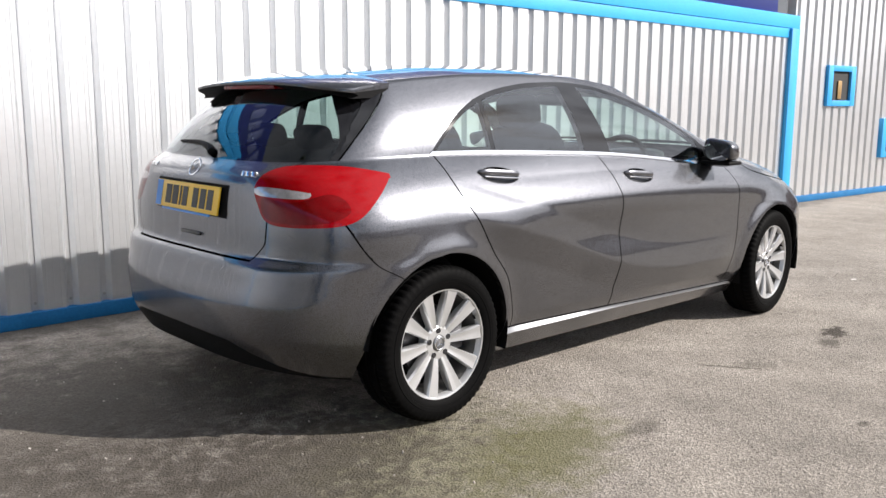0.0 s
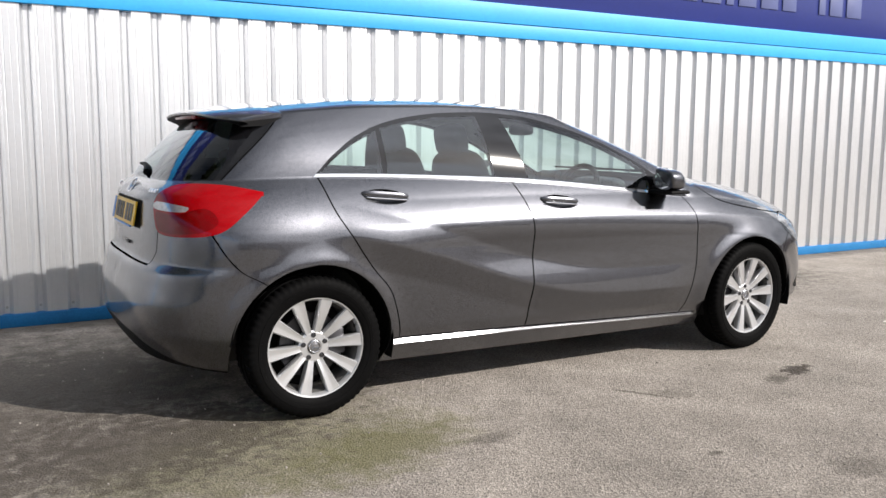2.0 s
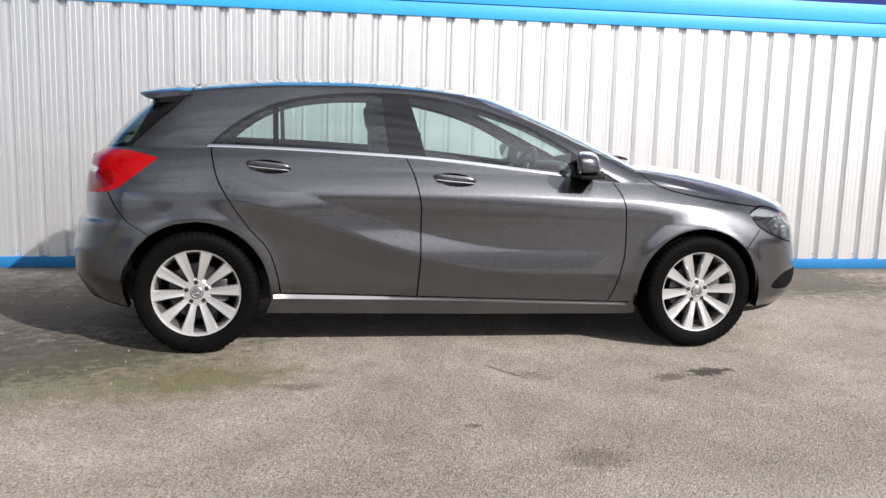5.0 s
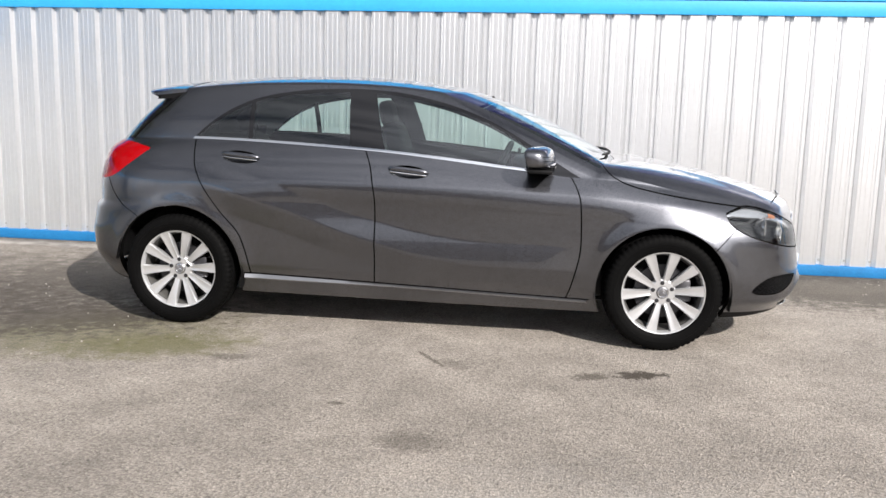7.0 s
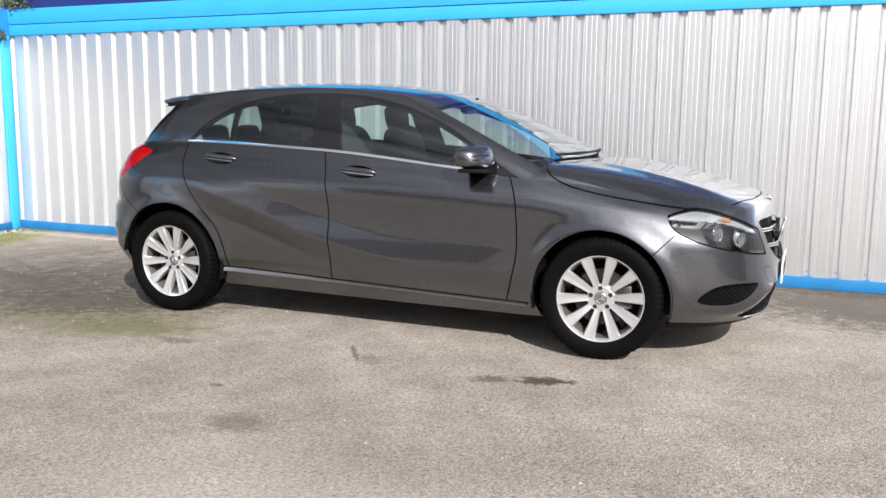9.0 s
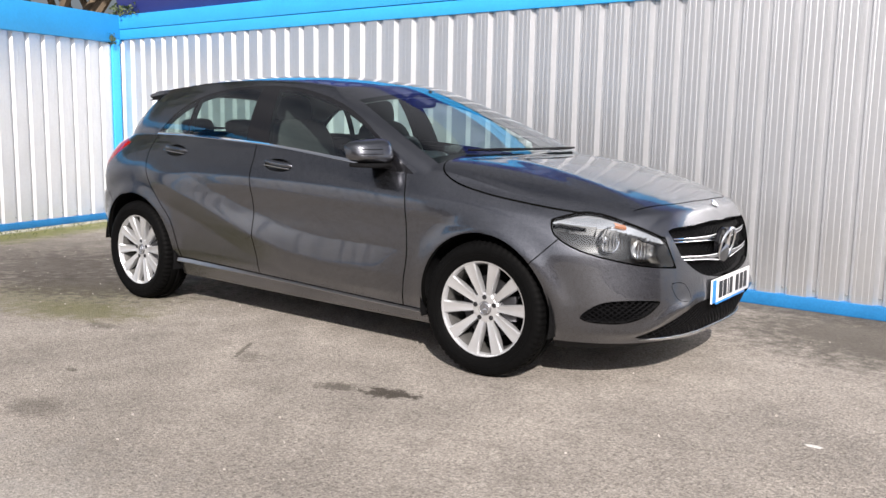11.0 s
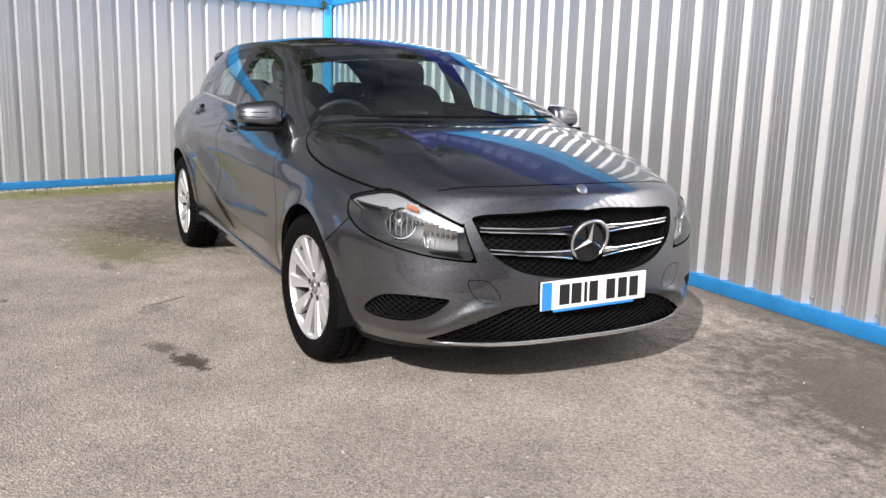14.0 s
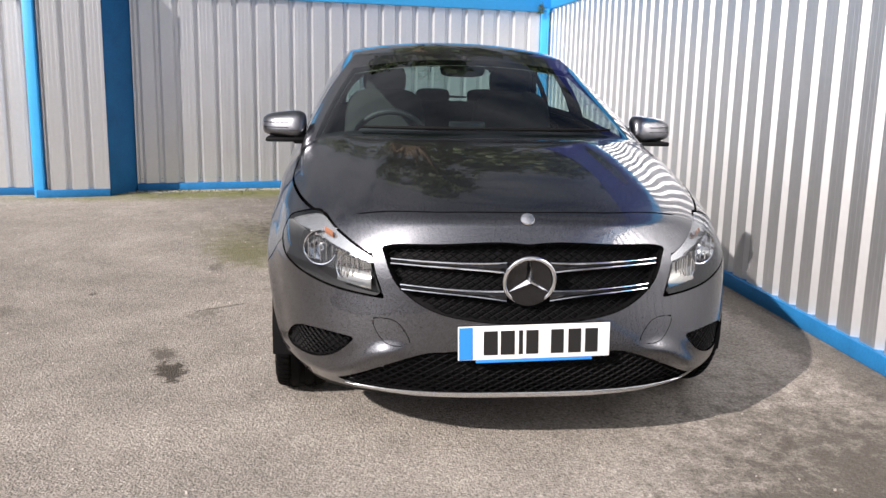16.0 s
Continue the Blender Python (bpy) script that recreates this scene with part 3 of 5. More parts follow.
def cut(f, zones, where=None):
    """Splits the faces of these zones along f(vertex) = 0."""
    faces = [p for p in BODY.faces if p[ZONE] in zones and (where is None or where(p.calc_center_median()))]
    value = {v: f(v) for p in faces for v in p.verts}
    for v, s in value.items():
        if abs(s) < 2e-5:
            value[v] = 2e-5 if s >= 0 else -2e-5
    inside = set(faces)
    fresh = set()
    for e in {e for p in faces for e in p.edges}:
        a, b = e.verts
        if value[a] * value[b] < 0:
            t = value[a] / (value[a] - value[b])
            if t < 0.02 or t > 0.98:
                near = a if t < 0.02 else b
                fresh.add(near)
                continue
            w, n = a[WRAP] + (b[WRAP] - a[WRAP]) * t, Vector(a[NOR]).lerp(Vector(b[NOR]), t)
            k = a[ACR] + (b[ACR] - a[ACR]) * t
            new_edge, v = bmesh.utils.edge_split(e, a, t)
            v[WRAP], v[NOR], v[ACR] = w, n.normalized(), k
            fresh.add(v)
    for p in faces:
        marks = [v for v in p.verts if v in fresh]
        if len(marks) == 2:
            a, b = marks
            if not any(e.other_vert(a) == b for e in a.link_edges):
                try:
                    q, _ = bmesh.utils.face_split(p, a, b)
                    q[ZONE] = p[ZONE]
                except ValueError:
                    pass


def blob(points, n=10, sharp=()):
    """A closed smooth outline through points, as an array of corners; points whose index is in sharp stay corners."""
    out, m = [], len(points)
    for k in range(m):
        p0, p1, p2, p3 = (np.array(points[(k + d) % m], float) for d in (-1, 0, 1, 2))
        m1 = (p2 - p0) * (0 if k in sharp else 0.5)
        m2 = (p3 - p1) * (0 if (k + 1) % m in sharp else 0.5)
        for t in np.arange(n) / n:
            out.append((2 * t**3 - 3 * t**2 + 1) * p1 + (t**3 - 2 * t**2 + t) * m1 + (3 * t**2 - 2 * t**3) * p2 + (t**3 - t**2) * m2)
    return np.array(out)


def inside(poly, x, y):
    """Signed distance to an outline: negative inside."""
    p, a, b = np.array([x, y]), poly, np.roll(poly, -1, 0)
    ab, ap = b - a, p - a
    t = np.clip((ap * ab).sum(1) / ((ab * ab).sum(1) + 1e-12), 0, 1)
    d = np.sqrt((((ap - ab * t[:, None])) ** 2).sum(1).min())
    cond = (a[:, 1] > y) != (b[:, 1] > y)
    cross = a[:, 0] + (y - a[:, 1]) / np.where(np.abs(ab[:, 1]) < 1e-12, 1e-12, ab[:, 1]) * ab[:, 0]
    return -d if np.count_nonzero(cond & (x < cross)) % 2 else d


WRAP_AT = [(side_point(i, 0.6), v) for i, v in ((i, None) for i in range(N_ALL + 1))]
LENGTHS = [0.0]
for (a, _), (b, _) in zip(WRAP_AT, WRAP_AT[1:]):
    LENGTHS.append(LENGTHS[-1] + (b - a).length)


def unroll(x, y, z):
    """The place along the ring, and the height, of the body's point nearest to x, y at that height."""
    best = None
    for i in range(N_ALL + 1):
        xn = ring(i)[0]
        v = (z - low_z(xn)) / (belt_z(xn) - low_z(xn))
        p = side_point(i, min(max(v, 0), 1))
        d = (p.x - x) ** 2 + (p.y - y) ** 2
        if best is None or d < best[0]:
            best = (d, LENGTHS[i])
    return best[1], z


# outlines of lamps and openings
HEADLAMP = blob([unroll(*p) for p in ((2.08, 0.462, 0.548), (2.06, 0.488, 0.675), (1.95, 0.60, 0.735), (1.80, 0.71, 0.782), (1.665, 0.775, 0.748), (1.70, 0.78, 0.685), (1.82, 0.755, 0.622), (1.98, 0.62, 0.568))], sharp=(0, 1, 4))
TAILLAMP = blob([unroll(*p) for p in ((-1.895, 0.445, 0.95), (-1.86, 0.51, 1.015), (-1.72, 0.69, 1.022), (-1.545, 0.765, 0.992), (-1.63, 0.785, 0.91), (-1.735, 0.76, 0.835), (-1.82, 0.67, 0.815), (-1.90, 0.53, 0.822), (-1.915, 0.475, 0.88))], sharp=(3,))
FOG = blob([unroll(*p) for p in ((1.87, 0.745, 0.322), (1.86, 0.76, 0.348), (1.93, 0.715, 0.402), (2.01, 0.63, 0.415), (2.09, 0.52, 0.408), (2.06, 0.585, 0.350), (1.98, 0.66, 0.318))], sharp=(4,))
FOG = FOG + np.array((0.04, 0.0))
TOW = blob([unroll(2.1, y, z) for y, z in ((0.50, 0.475), (0.42, 0.475), (0.365, 0.405), (0.44, 0.405))])
GRILLE = blob([(-0.02, 0.722), (0.30, 0.722), (0.452, 0.712), (0.458, 0.675), (0.415, 0.585), (0.31, 0.513), (0.16, 0.480), (0.0, 0.472), (-0.2, 0.48), (-0.3, 0.6)], sharp=())
INTAKE = blob([(-0.1, 0.385), (0.25, 0.383), (0.36, 0.366), (0.48, 0.315), (0.61, 0.247), (0.56, 0.236), (0.3, 0.226), (-0.1, 0.222)], sharp=(4,))
door_front = curve([(1.0, 0.72), (0.90, 0.85), (0.77, 0.90), (0.56, 0.91), (0.34, 0.87), (0.15, 0.80)])
door_mid = curve([(1.05, -0.30), (0.91, -0.24), (0.73, -0.21), (0.52, -0.21), (0.15, -0.225)])
door_rear = curve([(1.06, -1.285), (0.92, -1.25), (0.76, -1.16), (0.66, -1.09), (0.52, -0.98), (0.31, -0.93), (0.15, -0.92)])
sill_top = curve([(-1.2, 0.315), (-0.97, 0.31), (0.94, 0.252), (1.2, 0.245)])
gate_y = curve([(1.06, 0.60), (1.025, 0.545), (0.945, 0.455), (0.88, 0.482), (0.82, 0.53), (0.75, 0.525), (0.67, 0.46), (0.6, 0.44)])
gate_x = curve([(1.02, -1.715), (1.06, -1.675), (1.095, -1.64), (1.143, -1.59), (1.207, -1.519), (1.283, -1.441), (1.34, -1.395), (1.40, -1.37)])
bumper_f = lambda x, z: x - (1.612 + (z - 0.56) * 0.95)
bumper_r = lambda x, z: x - (curve_bumper(z))
curve_bumper = curve([(0.3, -1.50), (0.58, -1.545), (0.61, -1.57), (0.67, -1.67), (0.74, -1.73), (0.83, -1.78)])
window_top = curve([(-1.31, 1.045), (-1.28, 1.075), (-1.21, 1.14), (-1.07, 1.235), (-0.93, 1.293), (-0.78, 1.326), (-0.58, 1.348), (-0.37, 1.354), (-0.16, 1.342), (0.11, 1.292), (0.36, 1.208), (0.59, 1.09), (0.76, 0.985), (0.90, 0.905)])
hood_line = curve([(0.985, 1.03), (1.0, 0.992), (1.03, 0.95), (1.07, 0.917), (1.15, 0.880), (1.3, 0.845), (1.5, 0.812), (1.713, 0.783), (1.9, 0.762)])
hood_side = lambda c: c.y > 0.5 and 0.97 < c.x < 1.82
nose_x = curve([(0.0, 2.045), (0.25, 2.03), (0.45, 1.975), (0.56, 1.93), (0.66, 1.86)])

STRIP = blob([unroll(*p) for p in ((-1.90, 0.462, 0.948), (-1.82, 0.62, 0.938), (-1.80, 0.645, 0.925), (-1.82, 0.62, 0.912), (-1.90, 0.465, 0.918))])
DEEP = blob([unroll(*p) for p in ((-1.905, 0.48, 0.906), (-1.84, 0.60, 0.898), (-1.77, 0.70, 0.93), (-1.73, 0.745, 0.87), (-1.80, 0.70, 0.828), (-1.90, 0.54, 0.830))])
diffuser_z = curve([(0.0, 0.372), (0.35, 0.365), (0.5, 0.32), (0.62, 0.265), (0.8, 0.2)])
lens_top = curve([(0.0, 0.685), (0.5, 0.655), (0.62, 0.692), (0.72, 0.726), (0.80, 0.735)])
GAP = 0.0036
GRIPS = (("rear_door", -0.99, 0.962), ("front_door", -0.033, 0.912))
GRIP_X, GRIP_Z = 0.108, 0.033


def grip(x, z, xc, zc):
    """Below zero inside the cup behind a door handle."""
    return (math.hypot((x - xc) / GRIP_X, (z - zc + (x - xc) * 0.07) / GRIP_Z) - 1) * GRIP_Z


FRONT = lambda c: c.x > 1.5
SIDE = lambda c: -1.75 < c.x < 1.1
REAR = lambda c: c.x < -1.4


def slit(f, zones, where):
    for d in (-GAP, GAP):
        cut(lambda v: f(v) + d, zones, where)


for hub, r in ((HUB_F, 0.352), (HUB_R, 0.368)):
    cut(lambda v: math.hypot(v.co.x - hub, v.co.z - 0.318) - r, (1,), lambda c: abs(c.x - hub) < 0.5)
for shape, gap in ((HEADLAMP, GAP), (FOG, GAP), (TOW, 0.0013)):
    for d in (-gap, gap):
        cut(lambda v: inside(shape, v[WRAP], v.co.z) + d, (1,), FRONT)
cut(lambda v: inside(GRILLE, v.co.y, v.co.z), (1,), FRONT)
cut(lambda v: inside(INTAKE, v.co.y, v.co.z), (1,), FRONT)
slit(lambda v: inside(TAILLAMP, v[WRAP], v.co.z), (1,), REAR)
slit(lambda v: bumper_f(v.co.x, v.co.z), (1,), lambda c: 1.5 < c.x < 1.9 and c.z < 0.72)
slit(lambda v: bumper_r(v.co.x, v.co.z), (1,), lambda c: -1.9 < c.x < -1.4 and 0.5 < c.z < 0.9)
for line in (door_front, door_mid, door_rear):
    slit(lambda v: v.co.x - line(v.co.z), (1,), SIDE)
for _, gx, gz in GRIPS:
    cut(lambda v: grip(v.co.x, v.co.z, gx, gz), (1,), lambda c: abs(c.x - gx) < 0.15 and abs(c.z - gz) < 0.08)
slit(lambda v: v.co.z - sill_top(v.co.x), (1,), lambda c: -1.3 < c.x < 1.2 and c.z < 0.5)
slit(lambda v: v.co.y - gate_y(v.co.z), (1,), REAR)
slit(lambda v: v.co.z - 0.674, (1,), REAR)
slit(lambda v: v.co.x - gate_x(v.co.z), (2, 4), REAR)
slit(lambda v: v.co.z - hood_line(v.co.x), (1, 3), hood_side)
slit(lambda v: v.co.x - nose_x(v.co.y), (3,), lambda c: c.x > 1.75)
cut(lambda v: inside(STRIP, v[WRAP], v.co.z), (1,), REAR)
cut(lambda v: inside(DEEP, v[WRAP], v.co.z), (1,), REAR)
cut(lambda v: v.co.z - diffuser_z(v.co.y), (1,), REAR)
cut(lambda v: v.co.z - 0.212, (1,), FRONT)
# windows
cut(lambda v: v.co.z - window_top(v.co.x), (2,), SIDE)
cut(lambda v: v.co.z - window_top(v.co.x) + 0.020, (2,), SIDE)
cut(lambda v: v.co.z - belt_z(v.co.x) - 0.016, (2,), SIDE)
cut(lambda v: v.co.x + 1.312, (2,), lambda c: -1.4 < c.x < -1.25 and c.z < 1.1)
for x0, lean in ((-0.972, 0.02), (-0.946, 0.02), (-0.392, 0.11), (-0.225, 0.26), (0.615, 0.0)):
    cut(lambda v: v.co.x - x0 - (1.2 - v.co.z) * lean, (2,), SIDE)
cut(lambda v: v[ACR] - 0.915, (2,), lambda c: c.x > -0.1)
header_z = lambda y: 1.324 - 0.052 * (abs(y) / 0.56) ** 2.2
cut(lambda v: v.co.z - header_z(v.co.y), (2,), lambda c: c.x > -0.1 and c.y < 0.62)
surround = lambda z: 0.11 * step(1.06, 1.30, z)
cut(lambda v: v.co.x - gate_x(v.co.z) + 0.03 + surround(v.co.z), (2,), REAR)


def kind_of(p):
    """The panel that a face of the half shell belongs to; None where it is an opening or a gap."""
    c, z = p.calc_center_median(), p[ZONE]
    w = sum(v[WRAP] for v in p.verts) / len(p.verts)
    if z == 4:
        g = c.x - gate_x(c.z)
        return None if abs(g) < GAP else ("spoiler" if g < 0 else "roof")
    if z == 3:
        a, b = (hood_line(c.x) - c.z if hood_side(c) else -1.0), c.x - nose_x(c.y)
        if c.x > 1.75 and abs(b) < GAP:
            return None
        if c.x > 1.75 and b > 0:
            if inside(HEADLAMP, w, c.z) < 0:
                return "headlamp"
            return "front_bumper" if c.y < 0.7 else "front_wing"
        if abs(a) < GAP:
            return None
        return "front_wing" if a > 0 else "bonnet"
    if z == 2:
        across = sum(v[ACR] for v in p.verts) / len(p.verts)
        if c.x > -0.1 and across < 0.915:
            return "roof" if c.z > header_z(c.y) else "windscreen"
        if c.x < -1.38:
            g = c.x - gate_x(c.z)
            if abs(g) < GAP:
                return None
            if g < -0.03 - surround(c.z):
                return "rear_window"
            if g < 0:
                return "rear_window_surround"
            return "rear_wing"
        top, low = c.z - window_top(c.x), c.z - belt_z(c.x)
        if top > 0:
            return "roof"
        if low < 0.016:
            return "rear_wing" if c.x < -1.312 else ("window_chrome" if c.x < 0.6 else "window_frame")
        off = [c.x - x0 - (1.2 - c.z) * lean for x0, lean in ((-0.972, 0.02), (-0.946, 0.02), (-0.392, 0.11), (-0.225, 0.26), (0.615, 0.0))]
        if top > -0.020 or off[0] > 0 > off[1] or off[2] > 0 > off[3] or off[4] > 0:
            return "window_frame"
        return "quarter_glass" if off[0] < 0 else ("rear_door_glass" if off[2] < 0 else "front_door_glass")
    for hub, r in ((HUB_F, 0.352), (HUB_R, 0.368)):
        if math.hypot(c.x - hub, c.z - 0.318) < r:
            return None
    if hood_side(c) and c.z > hood_line(c.x) - GAP and c.z > 0.7 and inside(HEADLAMP, w, c.z) > GAP and c.x < 1.76:
        return "bonnet" if c.z > hood_line(c.x) + GAP else None
    if c.x > 1.5:
        h, fo, to = inside(HEADLAMP, w, c.z), inside(FOG, w, c.z), inside(TOW, w, c.z)
        if abs(fo) < GAP or abs(to) < 0.0013:
            return None
        if h < -GAP:
            return "headlamp"
        if h < GAP:
            return None
        if fo < 0 or inside(GRILLE, c.y, c.z) < 0 or inside(INTAKE, c.y, c.z) < 0:
            return None
        if to < 0:
            return "tow_cover"
        b = bumper_f(c.x, c.z)
        if c.z < 0.212 and b > GAP:
            return "splitter"
        if c.z < 0.70:
            if abs(b) < GAP:
                return None
            return "front_bumper" if b > 0 else "front_wing"
        return "front_wing" if c.x < 1.72 else "front_bumper"
    if c.x < -1.4:
        t = inside(TAILLAMP, w, c.z)
        if t < GAP:
            return "reverse_lamp" if inside(STRIP, w, c.z) < 0 else ("brake_lamp" if inside(DEEP, w, c.z) < 0 else "tail_lamp")
        if c.z < diffuser_z(c.y):
            return "diffuser"
        g = c.y - gate_y(c.z)
        if c.z > 0.674 + GAP and g < -GAP:
            return "tailgate"
        if c.z < 0.674 - GAP and c.x < -1.9 and g < 0.12:
            return "rear_bumper"
        if abs(g) < GAP and c.z > 0.674:
            return None
        if abs(c.z - 0.674) < GAP and g < GAP:
            return None
        b = bumper_r(c.x, c.z)
        if 0.5 < c.z < 0.9 and abs(b) < GAP and c.z < 0.83:
            return None
        return "rear_bumper" if b < 0 and c.z < 0.83 else "rear_wing"
    if any(grip(c.x, c.z, gx, gz) < 0 for _, gx, gz in GRIPS):
        return None
    s = c.z - sill_top(c.x)
    f, m, r = (c.x - line(c.z) for line in (door_front, door_mid, door_rear))
    if -0.97 < c.x < 0.96 and s < -GAP:
        return "sill"
    if abs(s) < GAP and -0.97 < c.x < 0.96:
        return None
    if min(abs(f), abs(m), abs(r)) < GAP:
        return None
    if f > 0:
        return "front_wing"
    if r < 0:
        return "rear_wing"
    return "front_door" if m > 0 else "rear_door"


def backing(p, k):
    """What closes the body behind its gaps and openings."""
    c, z = p.calc_center_median(), p[ZONE]
    w = sum(v[WRAP] for v in p.verts) / len(p.verts)
    if z in (2, 4):
        return "liner" if k is None else None
    if z == 1 and any(grip(c.x, c.z, gx, gz) < 0.012 for _, gx, gz in GRIPS):
        return None
    if z == 1 and any(math.hypot(c.x - hub, c.z - 0.318) < r for hub, r in ((HUB_F, 0.352), (HUB_R, 0.368))):
        return None
    if z == 1 and c.x > 1.5:
        if inside(FOG, w, c.z) < 0 or inside(GRILLE, c.y, c.z) < 0 or inside(INTAKE, c.y, c.z) < 0:
            return "opening_back"
        if k == "headlamp" or inside(HEADLAMP, w, c.z) < 0:
            return None
    return "liner" if k != "headlamp" else None


PANELS = {}
for p in BODY.faces:
    k = kind_of(p)
    if k:
        PANELS.setdefault(k, []).append(p)
    if k == "headlamp":
        PANELS.setdefault("lamp_top" if p.calc_center_median().z > lens_top(p.calc_center_median().y) else "lamp_low", []).append(p)
    k = backing(p, k)
    if k:
        PANELS.setdefault(k, []).append(p)

car = new("car")
tagged(car, "dark grey metallic five-door hatchback parked beside a ribbed steel wall", "car")
LIP = 0.026


def panel(kind, name, material, both=False, mirror=False, label="", parent=None, lip=LIP, push=0.0):
    """One panel from its faces, with an inward lip round its edge. both: the two halves in one; mirror: the other side's."""
    bm = bmesh.new()
    nor, made = bm.verts.layers.float_vector.new("nor"), {}
    for sign in ((1, -1) if both else ((-1,) if mirror else (1,))):
        made = {}
        for p in PANELS[kind]:
            vs = []
            for v in p.verts:
                if v not in made:
                    n = Vector((v[NOR][0], v[NOR][1] * sign, v[NOR][2]))
                    q = bm.verts.new(Vector((v.co.x, v.co.y * sign, v.co.z)) + n * push)
                    q[nor] = n
                    made[v] = q
                vs.append(made[v])
            try:
                bm.faces.new(vs if sign > 0 else vs[::-1])
            except ValueError:
                pass
    if both:
        bmesh.ops.remove_doubles(bm, verts=[v for v in bm.verts if abs(v.co.y) < 0.0005], dist=0.001)
    if lip:
        rim = [e for e in bm.edges if e.is_boundary]
        grown = bmesh.ops.extrude_edge_only(bm, edges=rim)["geom"]
        for f in (g for g in grown if isinstance(g, bmesh.types.BMFace)):
            f.material_index = 1
        for v in (g for g in grown if isinstance(g, bmesh.types.BMVert)):
            v.co -= Vector(v[nor]) * lip
    bm.normal_update()
    me = bpy.data.meshes.new(name)
    normals = [Vector(v[nor]) for v in bm.verts]
    bm.to_mesh(me)
    bm.free()
    me.materials.append(material)
    # lip faces go black, the gap's shade put into their colour
    me.materials.append(SHUT if lip > 0 else material)
    for f in me.polygons:
        f.use_smooth = True
    me.normals_split_custom_set_from_vertices(normals)
    ob = new(name, me)
    ob.parent = parent or car
    if label:
        tagged(ob, label)
    return ob


panel("bonnet", "bonnet", PAINT, both=True)
panel("roof", "roof", PAINT, both=True)
panel("front_bumper", "front_bumper", PAINT, both=True)
panel("rear_bumper", "rear_bumper", PAINT, both=True)
tailgate = panel("tailgate", "tailgate", PAINT, both=True)
panel("windscreen", "windscreen", SCREEN, both=True, lip=0)
panel("rear_window", "rear_window", REAR_GLASS, both=True, parent=tailgate, lip=0)
panel("spoiler", "spoiler", PAINT, both=True, parent=tailgate)
DOORS, LAMPS = {}, {}
for flip in (True, False):
    for k in ("front_wing", "rear_wing", "sill"):
        panel(k, k, PAINT, mirror=flip)
    panel("tow_cover", "tow_cover", PAINT, mirror=flip) if flip else panel("tow_cover", "bumper_cap", PAINT)
    for k in ("front_door", "rear_door"):
        DOORS[k, flip] = panel(k, k, PAINT, mirror=flip)
    panel("rear_window_surround", "rear_window_surround", GLOSS_BLACK, mirror=flip, parent=tailgate, label="black window surround")
    panel("window_chrome", "window_chrome", CHROME, mirror=flip, label="bright chrome window strip", push=0.004)
    panel("window_frame", "window_frame", GLOSS_BLACK, mirror=flip, label="gloss black pillar and window frame")
    panel("front_door_glass", "front_window", WINDOW, mirror=flip, parent=DOORS["front_door", flip], lip=0)
    panel("rear_door_glass", "rear_side_window", WINDOW, mirror=flip, parent=DOORS["rear_door", flip], lip=0)
    panel("quarter_glass", "quarter_window", WINDOW, mirror=flip, parent=DOORS["rear_door", flip], lip=0)
    lamp = LAMPS[flip] = panel("lamp_low", "headlamp", LAMP_GREY, mirror=flip, label="clear headlamp with dark housing", lip=-0.07, push=-0.072)
    panel("lamp_top", "lamp_strip", LAMP_SILVER, mirror=flip, parent=lamp, label="silver strip inside the headlamp", lip=0.03, push=-0.016)
    panel("headlamp", "lens", CLEAR, mirror=flip, label="clear lens", lip=0, parent=lamp)
    lamp = panel("tail_lamp", "tail_lamp", RED_LENS, mirror=flip, label="large red tail lamp")
    panel("brake_lamp", "brake_lamp", DEEP_RED, mirror=flip, parent=lamp, label="deep red brake lamp")
    panel("reverse_lamp", "reverse_lamp", SILVER_LENS, mirror=flip, parent=lamp, label="clear reversing lamp strip")
panel("liner", "gap_shade_liner", SHUT, both=True, lip=0, push=-0.03, label="black inner sheet that paints in the shade of the panel gaps")
panel("opening_back", "grille_back", BLACK_TRIM, both=True, lip=-0.05, push=-0.055, label="black grille duct")
panel("roof", "headliner", HEADLINER, both=True, lip=0, push=-0.03, label="pale grey headliner")
panel("diffuser", "rear_diffuser", BLACK_TRIM, both=True, label="black plastic rear diffuser")
panel("splitter", "front_splitter", BLACK_TRIM, both=True, label="black plastic front splitter")


# ---- the car: wheels, trim, lamps, cabin ----
def front_surf(y, z):
    """x of the nose at y, z."""
    s = min(abs(y) / side_y(1.95, z, (z - 0.2) / 0.59), 0.999)
    return XA + (front_x(z) - XA) * (1 - s ** corner_power(z)) ** (1 / corner_power(z))


# darker copy of the silver alloy: the barrel's shade is in its colour
SHADED_ALLOY = mat("shaded_alloy", (0.10, 0.098, 0.095), 0.6, 0.5, vary=0.3, scale=30)
CAP_GREY = mat("hub_cap_grey", (0.22, 0.22, 0.23), 0.3, 0.7)


